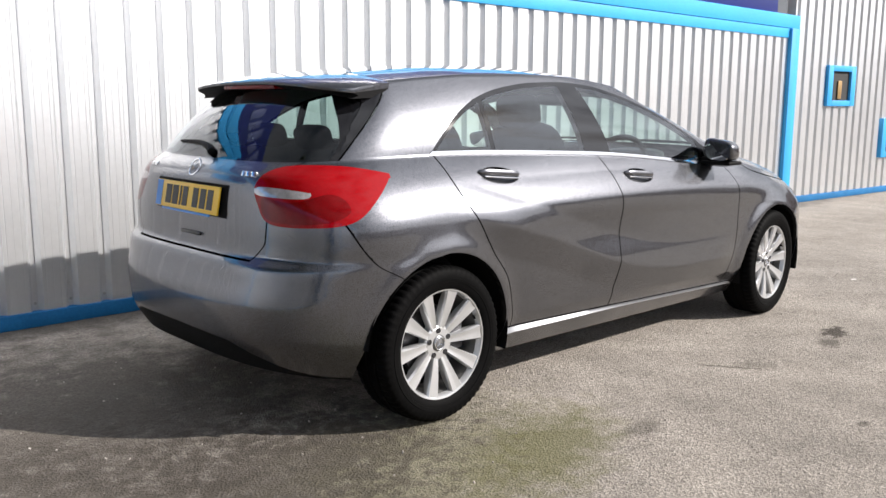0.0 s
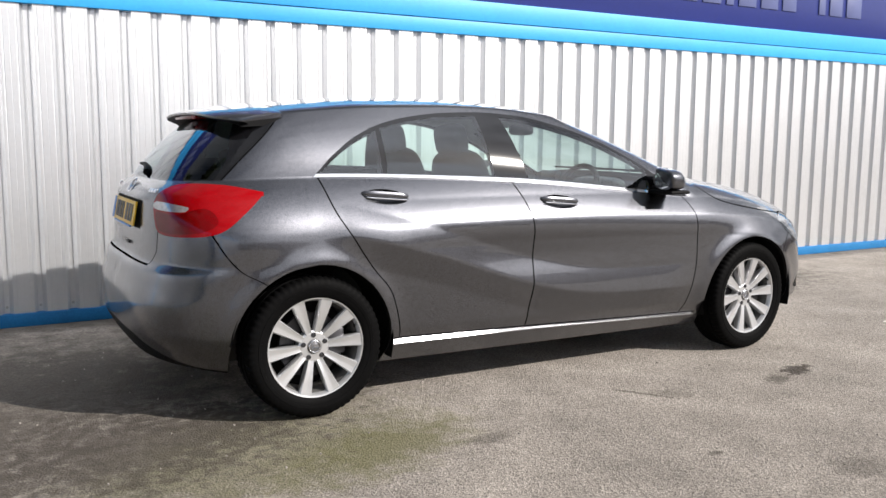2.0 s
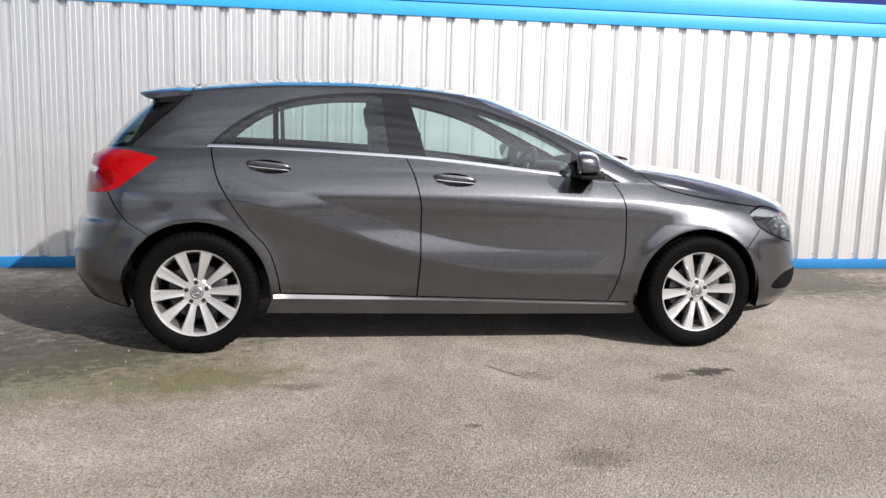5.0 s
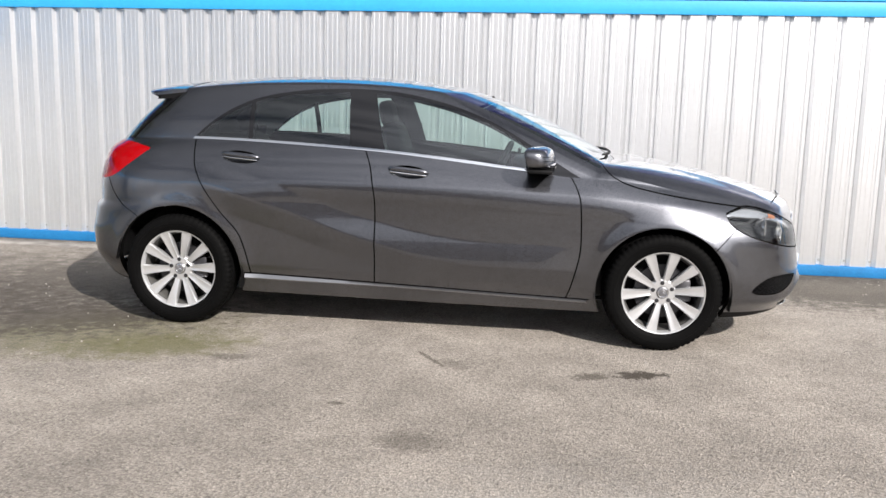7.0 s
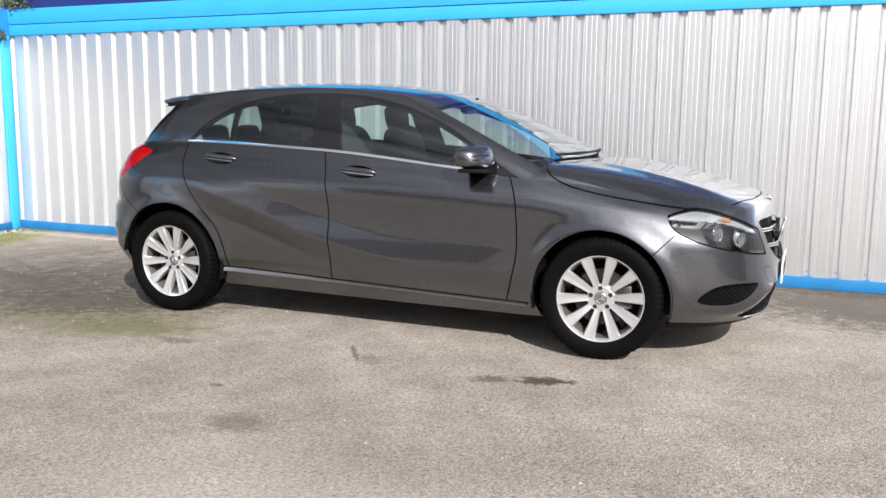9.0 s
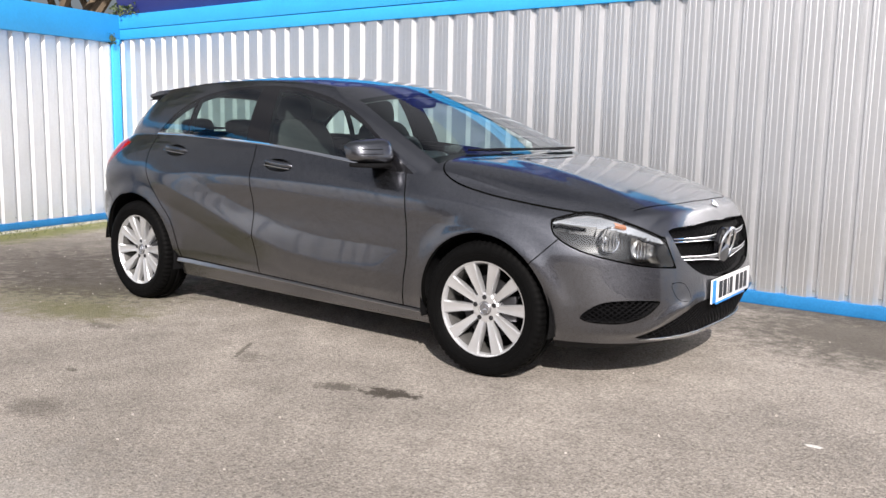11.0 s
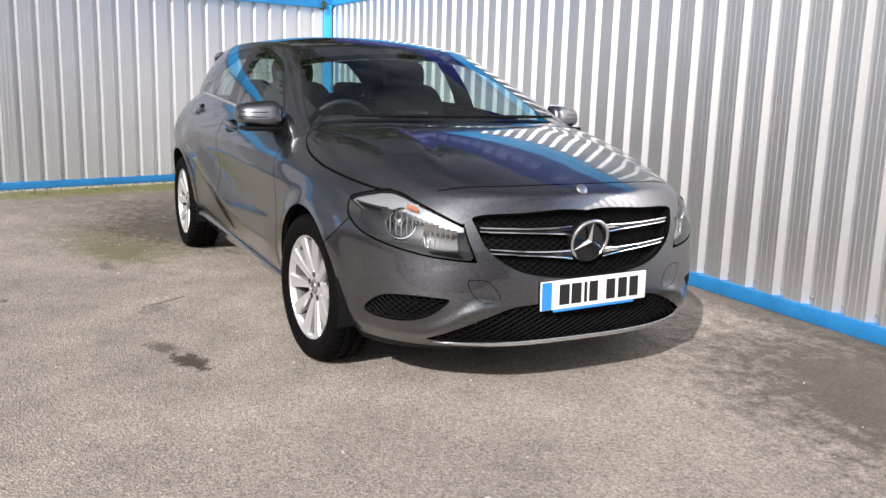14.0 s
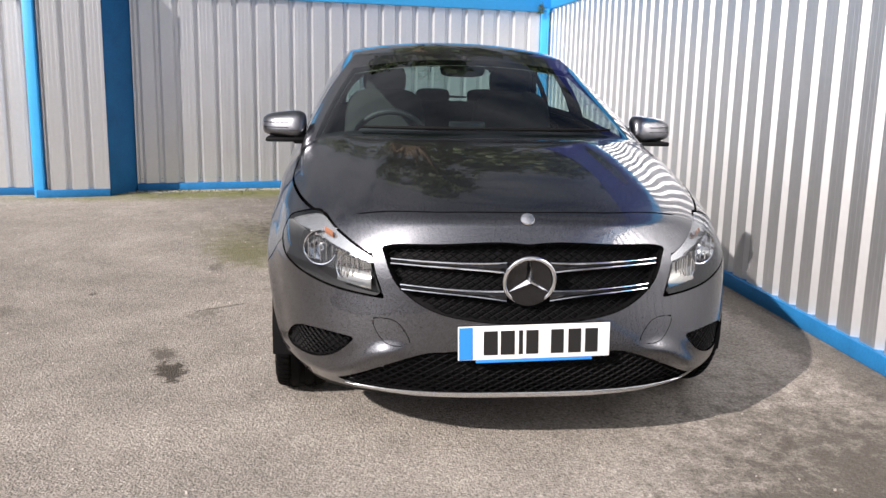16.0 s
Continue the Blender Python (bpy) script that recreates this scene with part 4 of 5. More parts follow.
def tyre_mesh():
    bm = bmesh.new()
    n = 192
    profile = [(0.218, -0.084), (0.226, -0.092), (0.246, -0.0985), (0.272, -0.1015), (0.296, -0.097), (0.306, -0.090), (0.3125, -0.076), (0.3150, -0.056), (0.3152, -0.052), (0.309, -0.051), (0.309, -0.043), (0.3155, -0.042), (0.316, -0.012), (0.309, -0.010), (0.309, -0.001)]
    profile += [(r, -h) for r, h in profile[::-1]]
    rings = lathe(bm, profile, n)
    for k, ring_verts in enumerate(rings):
        r, h = profile[k]
        if abs(h) > 0.05 and r > 0.29:
            for j, v in enumerate(ring_verts):
                if j % 3 == (0 if h > 0 else 1):
                    v.co.x, v.co.y = v.co.x * (1 - 0.0055 / r), v.co.y * (1 - 0.0055 / r)
    # raised ring of the sidewall
    lathe(bm, [(0.252, 0.0985), (0.253, 0.1010), (0.266, 0.1030), (0.267, 0.1010)], 64)
    return bm


def rim_mesh():
    """The face of the rim: a slim flange, a hub and ten broad spokes that run out into the flange."""
    bm = bmesh.new()
    lathe(bm, [(0.210, 0.060), (0.216, 0.074), (0.221, 0.080), (0.2255, 0.0815), (0.2280, 0.085), (0.2245, 0.0885), (0.217, 0.0865), (0.212, 0.080), (0.207, 0.062)], 96)
    lathe(bm, [(0.0, 0.052), (0.03, 0.053), (0.034, 0.060), (0.062, 0.059), (0.072, 0.052), (0.074, 0.02)], 40)
    for k in range(10):
        a = 2 * math.pi * k / 10
        rows = []
        for r, half, top, deep in ((0.050, 0.0142, 0.058, 0.03), (0.078, 0.0168, 0.064, 0.035), (0.12, 0.0208, 0.072, 0.04), (0.165, 0.0258, 0.079, 0.04), (0.200, 0.0300, 0.083, 0.03), (0.216, 0.0325, 0.0855, 0.02)):
            row = []
            for u, h in ((-half * 0.9, top - deep), (-half, top - 0.009), (-half * 0.80, top - 0.001), (-half * 0.1, top - 0.0035), (half * 0.1, top - 0.0035), (half * 0.80, top - 0.001), (half, top - 0.009), (half * 0.9, top - deep)):
                p = Vector((r, u, h))
                row.append(bm.verts.new((p.x * math.cos(a) - p.y * math.sin(a), p.x * math.sin(a) + p.y * math.cos(a), p.z)))
            rows.append(row)
        for r0, r1 in zip(rows, rows[1:]):
            for q in range(7):
                bm.faces.new((r0[q], r1[q], r1[q + 1], r0[q + 1]))
    bmesh.ops.recalc_face_normals(bm, faces=bm.faces)
    return bm


def barrel_mesh():
    """The inside of the rim behind its spokes."""
    bm = bmesh.new()
    lathe(bm, [(0.212, -0.08), (0.200, -0.07), (0.196, 0.02), (0.203, 0.05), (0.2105, 0.062)], 72)
    return bm


def star(bm, r, thick, m, ring_r=0.0):
    """A ring with three tapering rays."""
    if ring_r:
        pts = [(r * math.cos(a), r * math.sin(a), 0) for a in np.linspace(0, 2 * math.pi, 49)[:-1]]
        tube(bm, pts, ring_r, 10, closed=True)
    for k in range(3):
        a = math.pi / 2 + 2 * math.pi * k / 3
        d, s = Vector((math.cos(a), math.sin(a), 0)), Vector((-math.sin(a), math.cos(a), 0))
        tip, mid = bm.verts.new(d * r), bm.verts.new((0, 0, thick))
        arms = [bm.verts.new(Vector((math.cos(a + w), math.sin(a + w), 0)) * r * 0.13) for w in (-math.pi / 3, math.pi / 3)]
        bm.faces.new((mid, arms[0], tip))
        bm.faces.new((mid, tip, arms[1]))
    bmesh.ops.transform(bm, matrix=m, verts=bm.verts)


def wheel(x, side):
    """A wheel: tyre with rim, hub cap, bolts, valve and brake disc under it."""
    steer = 4.0 if x > 0 else 0.0
    m = pose(x, side * 0.766, HUB_Z + 0.004, 0, 0, steer) @ pose(0, 0, 0, 90 if side < 0 else -90, 0, 0) @ pose(0, 0, 0, 0, 0, 4 if side < 0 else 30)
    tyre = part("wheel", tyre_mesh(), RUBBER, car, "black tyre on a ten-spoke silver alloy rim", 35)
    tyre.matrix_local = m
    part("rim", rim_mesh(), ALLOY, tyre, "silver ten-spoke alloy rim", 32)
    part("rim_barrel", barrel_mesh(), SHADED_ALLOY, tyre, "silver rim barrel with its shade put into a dark grey", 32)
    bm = bmesh.new()
    lathe(bm, [(0.0, 0.0655), (0.027, 0.064), (0.0315, 0.060), (0.032, 0.052)], 32)
    part("hub_cap", bm, CAP_GREY, tyre, "grey round hub cap")
    bm = bmesh.new()
    star(bm, 0.025, 0.003, pose(0, 0, 0.066), 0.0028)
    part("hub_emblem", bm, CHROME, tyre)
    for k in range(5):
        a = 2 * math.pi * (k + 0.25) / 5
        bm = bmesh.new()
        lathe(bm, [(0.0115, 0.0592), (0.0112, 0.0625), (0.0085, 0.063), (0.008, 0.061), (0.0, 0.061)], 12, pose(0.0525 * math.cos(a), 0.0525 * math.sin(a), 0.0))
        part("wheel_bolt", bm, DARK_STEEL, tyre)
    bm = bmesh.new()
    lathe(bm, [(0.0, 0.012), (0.145, 0.012), (0.145, -0.012), (0.06, -0.012)], 48)
    part("brake_disc", bm, DARK_STEEL, tyre, "grey steel brake disc")
    bm = bmesh.new()
    tube(bm, [(0.197, 0.066, 0.060), (0.186, 0.062, 0.080)], [0.006, 0.004], 8)
    part("valve", bm, BLACK_TRIM, tyre)
    bm = bmesh.new()
    lathe(bm, [(0.2, -0.06), (0.06, -0.055), (0.0, -0.05)], 32)
    part("wheel_back", bm, BLACK_TRIM, tyre)
    bm = bmesh.new()
    box(bm, (0.07, -0.06, -0.03), (0.155, 0.06, 0.04), 0.012)
    part("brake_caliper", bm, DARK_STEEL, tyre)
    return tyre


for x in (HUB_F, HUB_R):
    for side in (-1, 1):
        wheel(x, side)
# wheel houses
for hub, r in ((HUB_F, 0.362), (HUB_R, 0.376)):
    for side in (-1, 1):
        bm = bmesh.new()
        rows = []
        for k in range(25):
            a = math.radians(-14 + (208 if hub > 0 else 188) * k / 24)
            rows.append([bm.verts.new((hub + q * math.cos(a), side * y, 0.318 + q * math.sin(a))) for y, q in ((0.850, r), (0.56, r), (0.56, 0.02))])
        for r0, r1 in zip(rows, rows[1:]):
            for q in range(2):
                bm.faces.new((r0[q], r1[q], r1[q + 1], r0[q + 1]))
        part("wheel_house", bm, BLACK_TRIM, car, "black plastic wheel house")
bm = bmesh.new()
box(bm, (-0.95, -0.70, 0.185), (0.95, 0.70, 0.235), 0.01)
box(bm, (-1.86, -0.55, 0.27), (-0.94, 0.55, 0.30), 0.01)
box(bm, (0.94, -0.55, 0.20), (1.90, 0.55, 0.25), 0.01)
part("underbody", bm, BLACK_TRIM, car, "black underbody tray")


def lattice(name, poly, pitch, bar, inset, coords, parent, label, back=0.02):
    """Diamond mesh of bars inside an outline."""
    bm = bmesh.new()
    lo, hi = poly.min(0), poly.max(0)
    for sign in (1, -1):
        slope = 0.62 * sign
        k0 = lo[1] - max(slope * lo[0], slope * hi[0])
        k1 = hi[1] - min(slope * lo[0], slope * hi[0])
        for k in np.arange(k0, k1, pitch):
            run = []
            for u in np.arange(lo[0], hi[0] + 0.001, 0.012):
                z = slope * u + k
                if lo[1] < z < hi[1] and inside(poly, u, z) < inset:
                    run.append(coords(u, z, back))
                else:
                    if len(run) > 1:
                        tube(bm, run, bar, 4)
                    run = []
            if len(run) > 1:
                tube(bm, run, bar, 4)
    return tagged(part(name, bm, GRILLE_BLACK, parent, label), kind="stuff")


GRILLE_BLACK = mat("satin_black_mesh", (0.004, 0.004, 0.0045), 0.45, spec=0.06)


def mirrored(poly):
    right = [p for p in poly if p[0] >= -0.001]
    k = max(range(len(right)), key=lambda q: np.hypot(*(right[q] - right[q - 1])))
    right = right[k:] + right[:k]
    return np.array(right + [np.array((-p[0], p[1])) for p in right[::-1]])


front_at = lambda u, z, back: (front_surf(u, z) - back, u, z)
lattice("grille_mesh", mirrored(GRILLE), 0.022, 0.0024, 0.0, front_at, car, "black diamond mesh of the radiator grille", 0.042)
lattice("intake_mesh", mirrored(INTAKE), 0.024, 0.0034, 0.0, front_at, car, "black diamond mesh of the lower intake", 0.012)


def along_wrap(w, z, back, side):
    i = min(max(int(np.searchsorted(LENGTHS, w)), 1), N_ALL)
    t = (w - LENGTHS[i - 1]) / (LENGTHS[i] - LENGTHS[i - 1])
    pts = []
    for q in (i - 1, i):
        xn = ring(q)[0]
        pts.append(side_point(q, (z - low_z(xn)) / (belt_z(xn) - low_z(xn))))
    p = pts[0].lerp(pts[1], t)
    n = Vector((pts[0].y - pts[1].y, pts[1].x - pts[0].x, 0)).normalized()
    n = n if n.x > 0 else -n
    p -= n * back
    return (p.x, p.y * side, p.z)


for side in (-1, 1):
    lattice("side_intake_mesh", FOG, 0.022, 0.0034, 0.0, lambda w, z, back: along_wrap(w, z, back, side), car, "black diamond mesh of the corner intake", 0.012)
# chrome rim under the intake
bm = bmesh.new()
rows = []
for y in np.linspace(-0.585, 0.585, 61):
    z = 0.2185 + 0.016 * (abs(y) / 0.585) ** 3
    x = front_surf(y, z) + 0.006
    w = 0.0085 * (1 - 0.75 * (abs(y) / 0.585) ** 4)
    rows.append([bm.verts.new((x + dx, y, z + dz)) for dx, dz in ((-0.01, w), (0.006, w), (0.008, 0), (0.004, -w), (-0.012, -w))])
for r0, r1 in zip(rows, rows[1:]):
    for q in range(4):
        bm.faces.new((r0[q], r0[q + 1], r1[q + 1], r1[q]))
bmesh.ops.recalc_face_normals(bm, faces=bm.faces)
part("lower_lip", bm, SATIN, car, "satin silver strip under the intake", 60)

# grille slats and star
for side in (-1, 1):
    for (y0, z0), (y1, z1) in (((0.07, 0.650), (0.438, 0.662)), ((0.07, 0.561), (0.408, 0.583))):
        bm, edge_top, edge_low = bmesh.new(), [], []
        rows = []
        for t in np.linspace(0, 1, 15):
            y, z = y0 + (y1 - y0) * t, z0 + (z1 - z0) * t
            h = 0.009 * (1 - t) ** 4 + 0.0065
            x = front_surf(y, z) - 0.012
            rows.append([bm.verts.new((x - dx, side * y, z + dz)) for dx, dz in ((0.03, h), (0.006, h), (0, 0), (0.006, -h), (0.03, -h))])
            edge_top.append((x - 0.003, side * y, z + h + 0.001))
            edge_low.append((x - 0.003, side * y, z - h - 0.001))
        for r0, r1 in zip(rows, rows[1:]):
            for q in range(4):
                bm.faces.new((r0[q], r0[q + 1], r1[q + 1], r1[q]))
        bmesh.ops.recalc_face_normals(bm, faces=bm.faces)
        slat = part("grille_slat", bm, GLOSS_BLACK, car, "gloss black grille slat with chrome edges", 30)
        for line in (edge_top, edge_low):
            bm = bmesh.new()
            tube(bm, line, 0.0028, 6)
            part("chrome_edge", bm, CHROME, slat, "thin chrome edge")
STAR_X = front_x(0.612) + 0.001
bm = bmesh.new()
star(bm, 0.081, 0.014, pose(STAR_X, 0, 0.612) @ Matrix(((0, 0, 1, 0), (1, 0, 0, 0), (0, 1, 0, 0), (0, 0, 0, 1))) @ pose(0, 0, 0, 14, 0, 0), 0.0072)
emblem = part("grille_emblem", bm, CHROME, car, "chrome ring with three rays in the grille")
bm = bmesh.new()
lathe(bm, [(0.0, -0.006), (0.082, -0.008), (0.084, -0.03)], 48, pose(STAR_X, 0, 0.612, 0, 90, 0))
part("emblem_disc", bm, GLOSS_BLACK, emblem)
bm = bmesh.new()
lathe(bm, [(0.0, 0.006), (0.012, 0.0055), (0.02, 0.004), (0.023, 0.0)], 32, Matrix.Translation((2.092, 0, 0.801)) @ Vector((0.75, 0, 0.66)).to_track_quat("Z", "Y").to_matrix().to_4x4())
part("bonnet_badge", bm, SATIN, car, "small round silver badge above the grille")


def plate(name, m, ground_mat, blue_end, label):
    """A number plate with a blue end and plain bars in place of its characters."""
    bm = bmesh.new()
    box(bm, (-0.26, -0.0555, -0.004), (0.26, 0.0555, 0.004), 0.002)
    bmesh.ops.transform(bm, matrix=m, verts=bm.verts)
    ob = part(name, bm, ground_mat, car, label)
    bm = bmesh.new()
    x0 = -0.257 if blue_end < 0 else 0.211
    box(bm, (x0, -0.053, 0.0035), (x0 + 0.046, 0.053, 0.0055))
    bmesh.ops.transform(bm, matrix=m, verts=bm.verts)
    part("blue_band", bm, PLATE_BLUE, ob)
    for k, (x, w) in enumerate(((-0.150, 0.048), (-0.092, 0.048), (-0.047, 0.014), (-0.008, 0.042), (0.078, 0.044), (0.138, 0.044), (0.196, 0.044))):
        bm = bmesh.new()
        box(bm, (x - w / 2, -0.0395, 0.0035), (x + w / 2, 0.0395, 0.0055))
        bmesh.ops.transform(bm, matrix=m, verts=bm.verts)
        part("plate_bar", bm, PLATE_BLACK, ob)
    bm = bmesh.new()
    box(bm, (-0.2, -0.066, -0.003), (0.2, -0.0565, 0.004), 0.002)
    bmesh.ops.transform(bm, matrix=m, verts=bm.verts)
    part("plate_holder", bm, PLATE_BLUE, ob)
    return ob


TURN_F = Matrix(((0, 0, 1, 0), (1, 0, 0, 0), (0, 1, 0, 0), (0, 0, 0, 1)))
TURN_R = Matrix(((0, 0, -1, 0), (-1, 0, 0, 0), (0, 1, 0, 0), (0, 0, 0, 1)))
plate("front_number_plate", pose(2.186, 0.018, 0.421, 1.4, 0, 0) @ TURN_F @ Matrix.Diagonal((0.945, 1.0, 1.0, 1.0)), WHITE_PLATE, -1, "white front number plate with blue end band")
plate("rear_number_plate", pose(-1.980, 0.0, 0.878) @ TURN_R @ pose(0, 0, 0, -11, 0, 0), YELLOW, -1, "yellow rear number plate with blue end band")

# tail: painted plate shade, badges, keyhole slot, wiper, spoiler blade, brake light
def rear_surf(y, z):
    """x of the tail at y, z."""
    s = min(abs(y) / side_y(-1.85, z, (z - low_z(-1.9)) / (belt_z(-1.9) - low_z(-1.9))), 0.999)
    return XB + (rear_x(z) - XB) * (1 - s**NR) ** (1 / NR)


def rear_glass_x(y, z):
    """x of the rear window at y, z."""
    i = min(range(I_REAR, N_ALL + 1), key=lambda k: abs(glass_point(k, 0.2).y - y))
    return min((glass_point(i, t) for t in np.linspace(0, 1, 201)), key=lambda p: abs(p.z - z)).x


bm = bmesh.new()
rows = []
for y in np.linspace(-0.40, 0.40, 41):
    e = max(1 - (abs(y) / 0.402) ** 4, 0.0)
    rows.append([bm.verts.new((rear_surf(y, z) - d * e + 0.002, y, z)) for z, d in ((0.985, 0.0), (0.966, 0.010), (0.955, 0.017), (0.948, 0.016), (0.945, 0.0))])
for r0, r1 in zip(rows, rows[1:]):
    for q in range(4):
        bm.faces.new((r0[q], r1[q], r1[q + 1], r0[q + 1]))
bmesh.ops.recalc_face_normals(bm, faces=bm.faces)
part("grip_bar", bm, PAINT, tailgate, "painted grip ledge above the plate", 50)
# black sheet behind the plate, in place of the shade in its hollow
bm = bmesh.new()
rows = []
for y in np.linspace(-0.29, 0.29, 25):
    rows.append([bm.verts.new((rear_surf(y, z) - d, y, z)) for z, d in ((0.812, -0.003), (0.815, 0.003), (0.938, 0.003), (0.944, -0.003))])
for r0, r1 in zip(rows, rows[1:]):
    for q in range(3):
        bm.faces.new((r0[q], r1[q], r1[q + 1], r0[q + 1]))
bmesh.ops.recalc_face_normals(bm, faces=bm.faces)
part("plate_shade", bm, BLACK_TRIM, tailgate, "black sheet that paints in the shade round the plate")
for y0, w in ((-0.435, 0.026), (-0.403, 0.026), (-0.371, 0.018), (0.355, 0.03), (0.395, 0.03)):
    bm = bmesh.new()
    box(bm, (-0.003, -w / 2, -0.010), (0.003, w / 2, 0.010), 0.001)
    yc = y0 + w / 2
    turn = math.degrees(math.atan2(rear_surf(yc + 0.02, 0.99) - rear_surf(yc - 0.02, 0.99), 0.04))
    bmesh.ops.transform(bm, matrix=pose(rear_surf(yc, 0.99) - 0.002, yc, 0.99) @ pose(0, 0, 0, 0, 0, -turn) @ pose(0, 0, 0, 0, 30, 0), verts=bm.verts)
    part("tail_badge", bm, CHROME, tailgate)
bm = bmesh.new()
star(bm, 0.036, 0.006, pose(rear_surf(0, 0.995) - 0.004, 0, 0.995) @ TURN_R @ pose(0, 0, 0, -30, 0, 0), 0.0035)
part("tail_emblem", bm, CHROME, tailgate, "chrome ring with three rays on the tailgate")
bm = bmesh.new()
box(bm, (-1.986, -0.10, 0.728), (-1.95, 0.06, 0.742), 0.004)
part("tailgate_slot", bm, GLOSS_BLACK, tailgate)
bm = bmesh.new()
tube(bm, [(rear_glass_x(y, z) - 0.006, y, z) for y, z in ((-0.03, 1.055), (0.02, 1.075), (0.12, 1.090), (0.30, 1.088))], [0.018, 0.016, 0.010, 0.006], 8)
part("rear_wiper", bm, BLACK_TRIM, tailgate, "black rear wiper")
bm = bmesh.new()
rows = []
under = bmesh.new()
low_rows = []
for y in np.linspace(-0.578, 0.578, 49):
    f = abs(y) / 0.578
    drop = 0.052 * (abs(y) / 0.56) ** 2.2
    xg = -1.383 - 0.012 * f
    tip = -1.695 + 0.02 * f**2 + 0.10 * f**9
    zt = 1.342 - 0.036 * f**2.4
    top = roof_z(xg) - drop + 0.003
    edge = (tip + 0.004, y, zt - 0.013)
    rows.append([bm.verts.new(p) for p in ((xg, y, top - 0.02), (xg, y, top), (xg * 0.67 + tip * 0.33, y, top * 0.67 + zt * 0.33 + 0.008), (xg * 0.33 + tip * 0.67, y, top * 0.33 + zt * 0.67 + 0.007), (tip + 0.006, y, zt + 0.001), (tip, y, zt - 0.004), edge)])
    low_rows.append([under.verts.new(p) for p in (edge, (tip + 0.03, y, zt - 0.024), (-1.58, y, zt - 0.036), (-1.46, y, zt - 0.030), (xg, y, top - 0.02))])
for mesh, lines in ((bm, rows), (under, low_rows)):
    for r0, r1 in zip(lines, lines[1:]):
        for q in range(len(r0) - 1):
            mesh.faces.new((r0[q], r0[q + 1], r1[q + 1], r1[q]))
    for row in (lines[0], lines[-1]):
        mesh.faces.new(row)
    bmesh.ops.recalc_face_normals(mesh, faces=mesh.faces)
blade = part("spoiler_blade", bm, PAINT, tailgate, "", 50)
part("spoiler_underside", under, BLACK_TRIM, tailgate, "black underside of the roof spoiler", 50)
bm = bmesh.new()
box(bm, (-1.684, -0.20, 1.308), (-1.63, 0.20, 1.326), 0.004)
part("high_brake_lamp", bm, DEEP_RED, tailgate, "dark red high brake lamp")
# black fins that close the sides between the blade and the rear window
for side in (-1, 1):
    bm = bmesh.new()
    rows = []
    for t in np.linspace(0, 1, 13):
        z = 1.305 - 0.235 * t
        spots = [glass_point(i, u) for i in range(I_REAR, I_REAR + 30) for u in [(z - COWL[i].z) / (CROWN[i].z - COWL[i].z)] if 0 <= u <= 1]
        p = min(spots, key=lambda q: abs(q.x - gate_x(q.z) + 0.012))
        out = 0.050 * (1 - t) ** 0.9 + 0.006
        rows.append([bm.verts.new(q) for q in ((p.x, side * (p.y + 0.002), p.z), (p.x - out, side * (p.y - 0.03 * (1 - t) - 0.004), p.z + 0.004), (p.x - out, side * (p.y - 0.03 * (1 - t) - 0.018), p.z), (p.x - 0.02, side * (p.y - 0.04), p.z))])
    for r0, r1 in zip(rows, rows[1:]):
        for q in range(3):
            bm.faces.new((r0[q], r0[q + 1], r1[q + 1], r1[q]))
    bm.faces.new(rows[0])
    bm.faces.new(rows[-1])
    bmesh.ops.recalc_face_normals(bm, faces=bm.faces)
    part("window_fin", bm, GLOSS_BLACK, tailgate, "gloss black fin beside the rear window", 25)

# bright ledge along the top of each sill
for side in (-1, 1):
    bm = bmesh.new()
    rows = []
    for x in np.linspace(-0.965, 0.955, 61):
        z = sill_top(x) - 0.006
        y = side_y(x, z, (z - low_z(x)) / (belt_z(x) - low_z(x)))
        deep = 0.010 + 0.013 * step(0.1, -0.95, x)
        rows.append([bm.verts.new((x, side * yy, zz)) for yy, zz in ((y - 0.004, z + 0.002), (y + 0.002, z), (y + 0.011, z - deep + 0.003), (y + 0.010, z - deep), (y - 0.010, z - deep - 0.006))])
    for r0, r1 in zip(rows, rows[1:]):
        for q in range(4):
            bm.faces.new((r0[q], r0[q + 1], r1[q + 1], r1[q]))
    bm.faces.new(rows[0])
    bm.faces.new(rows[-1])
    bmesh.ops.recalc_face_normals(bm, faces=bm.faces)
    part("sill_strip", bm, STRIP_SILVER, car, "satin silver sill strip", 35)


# door handles
def side_at(x, z):
    """y of the body's side at x, z."""
    return side_y(x, z, (z - low_z(x)) / (belt_z(x) - low_z(x)))


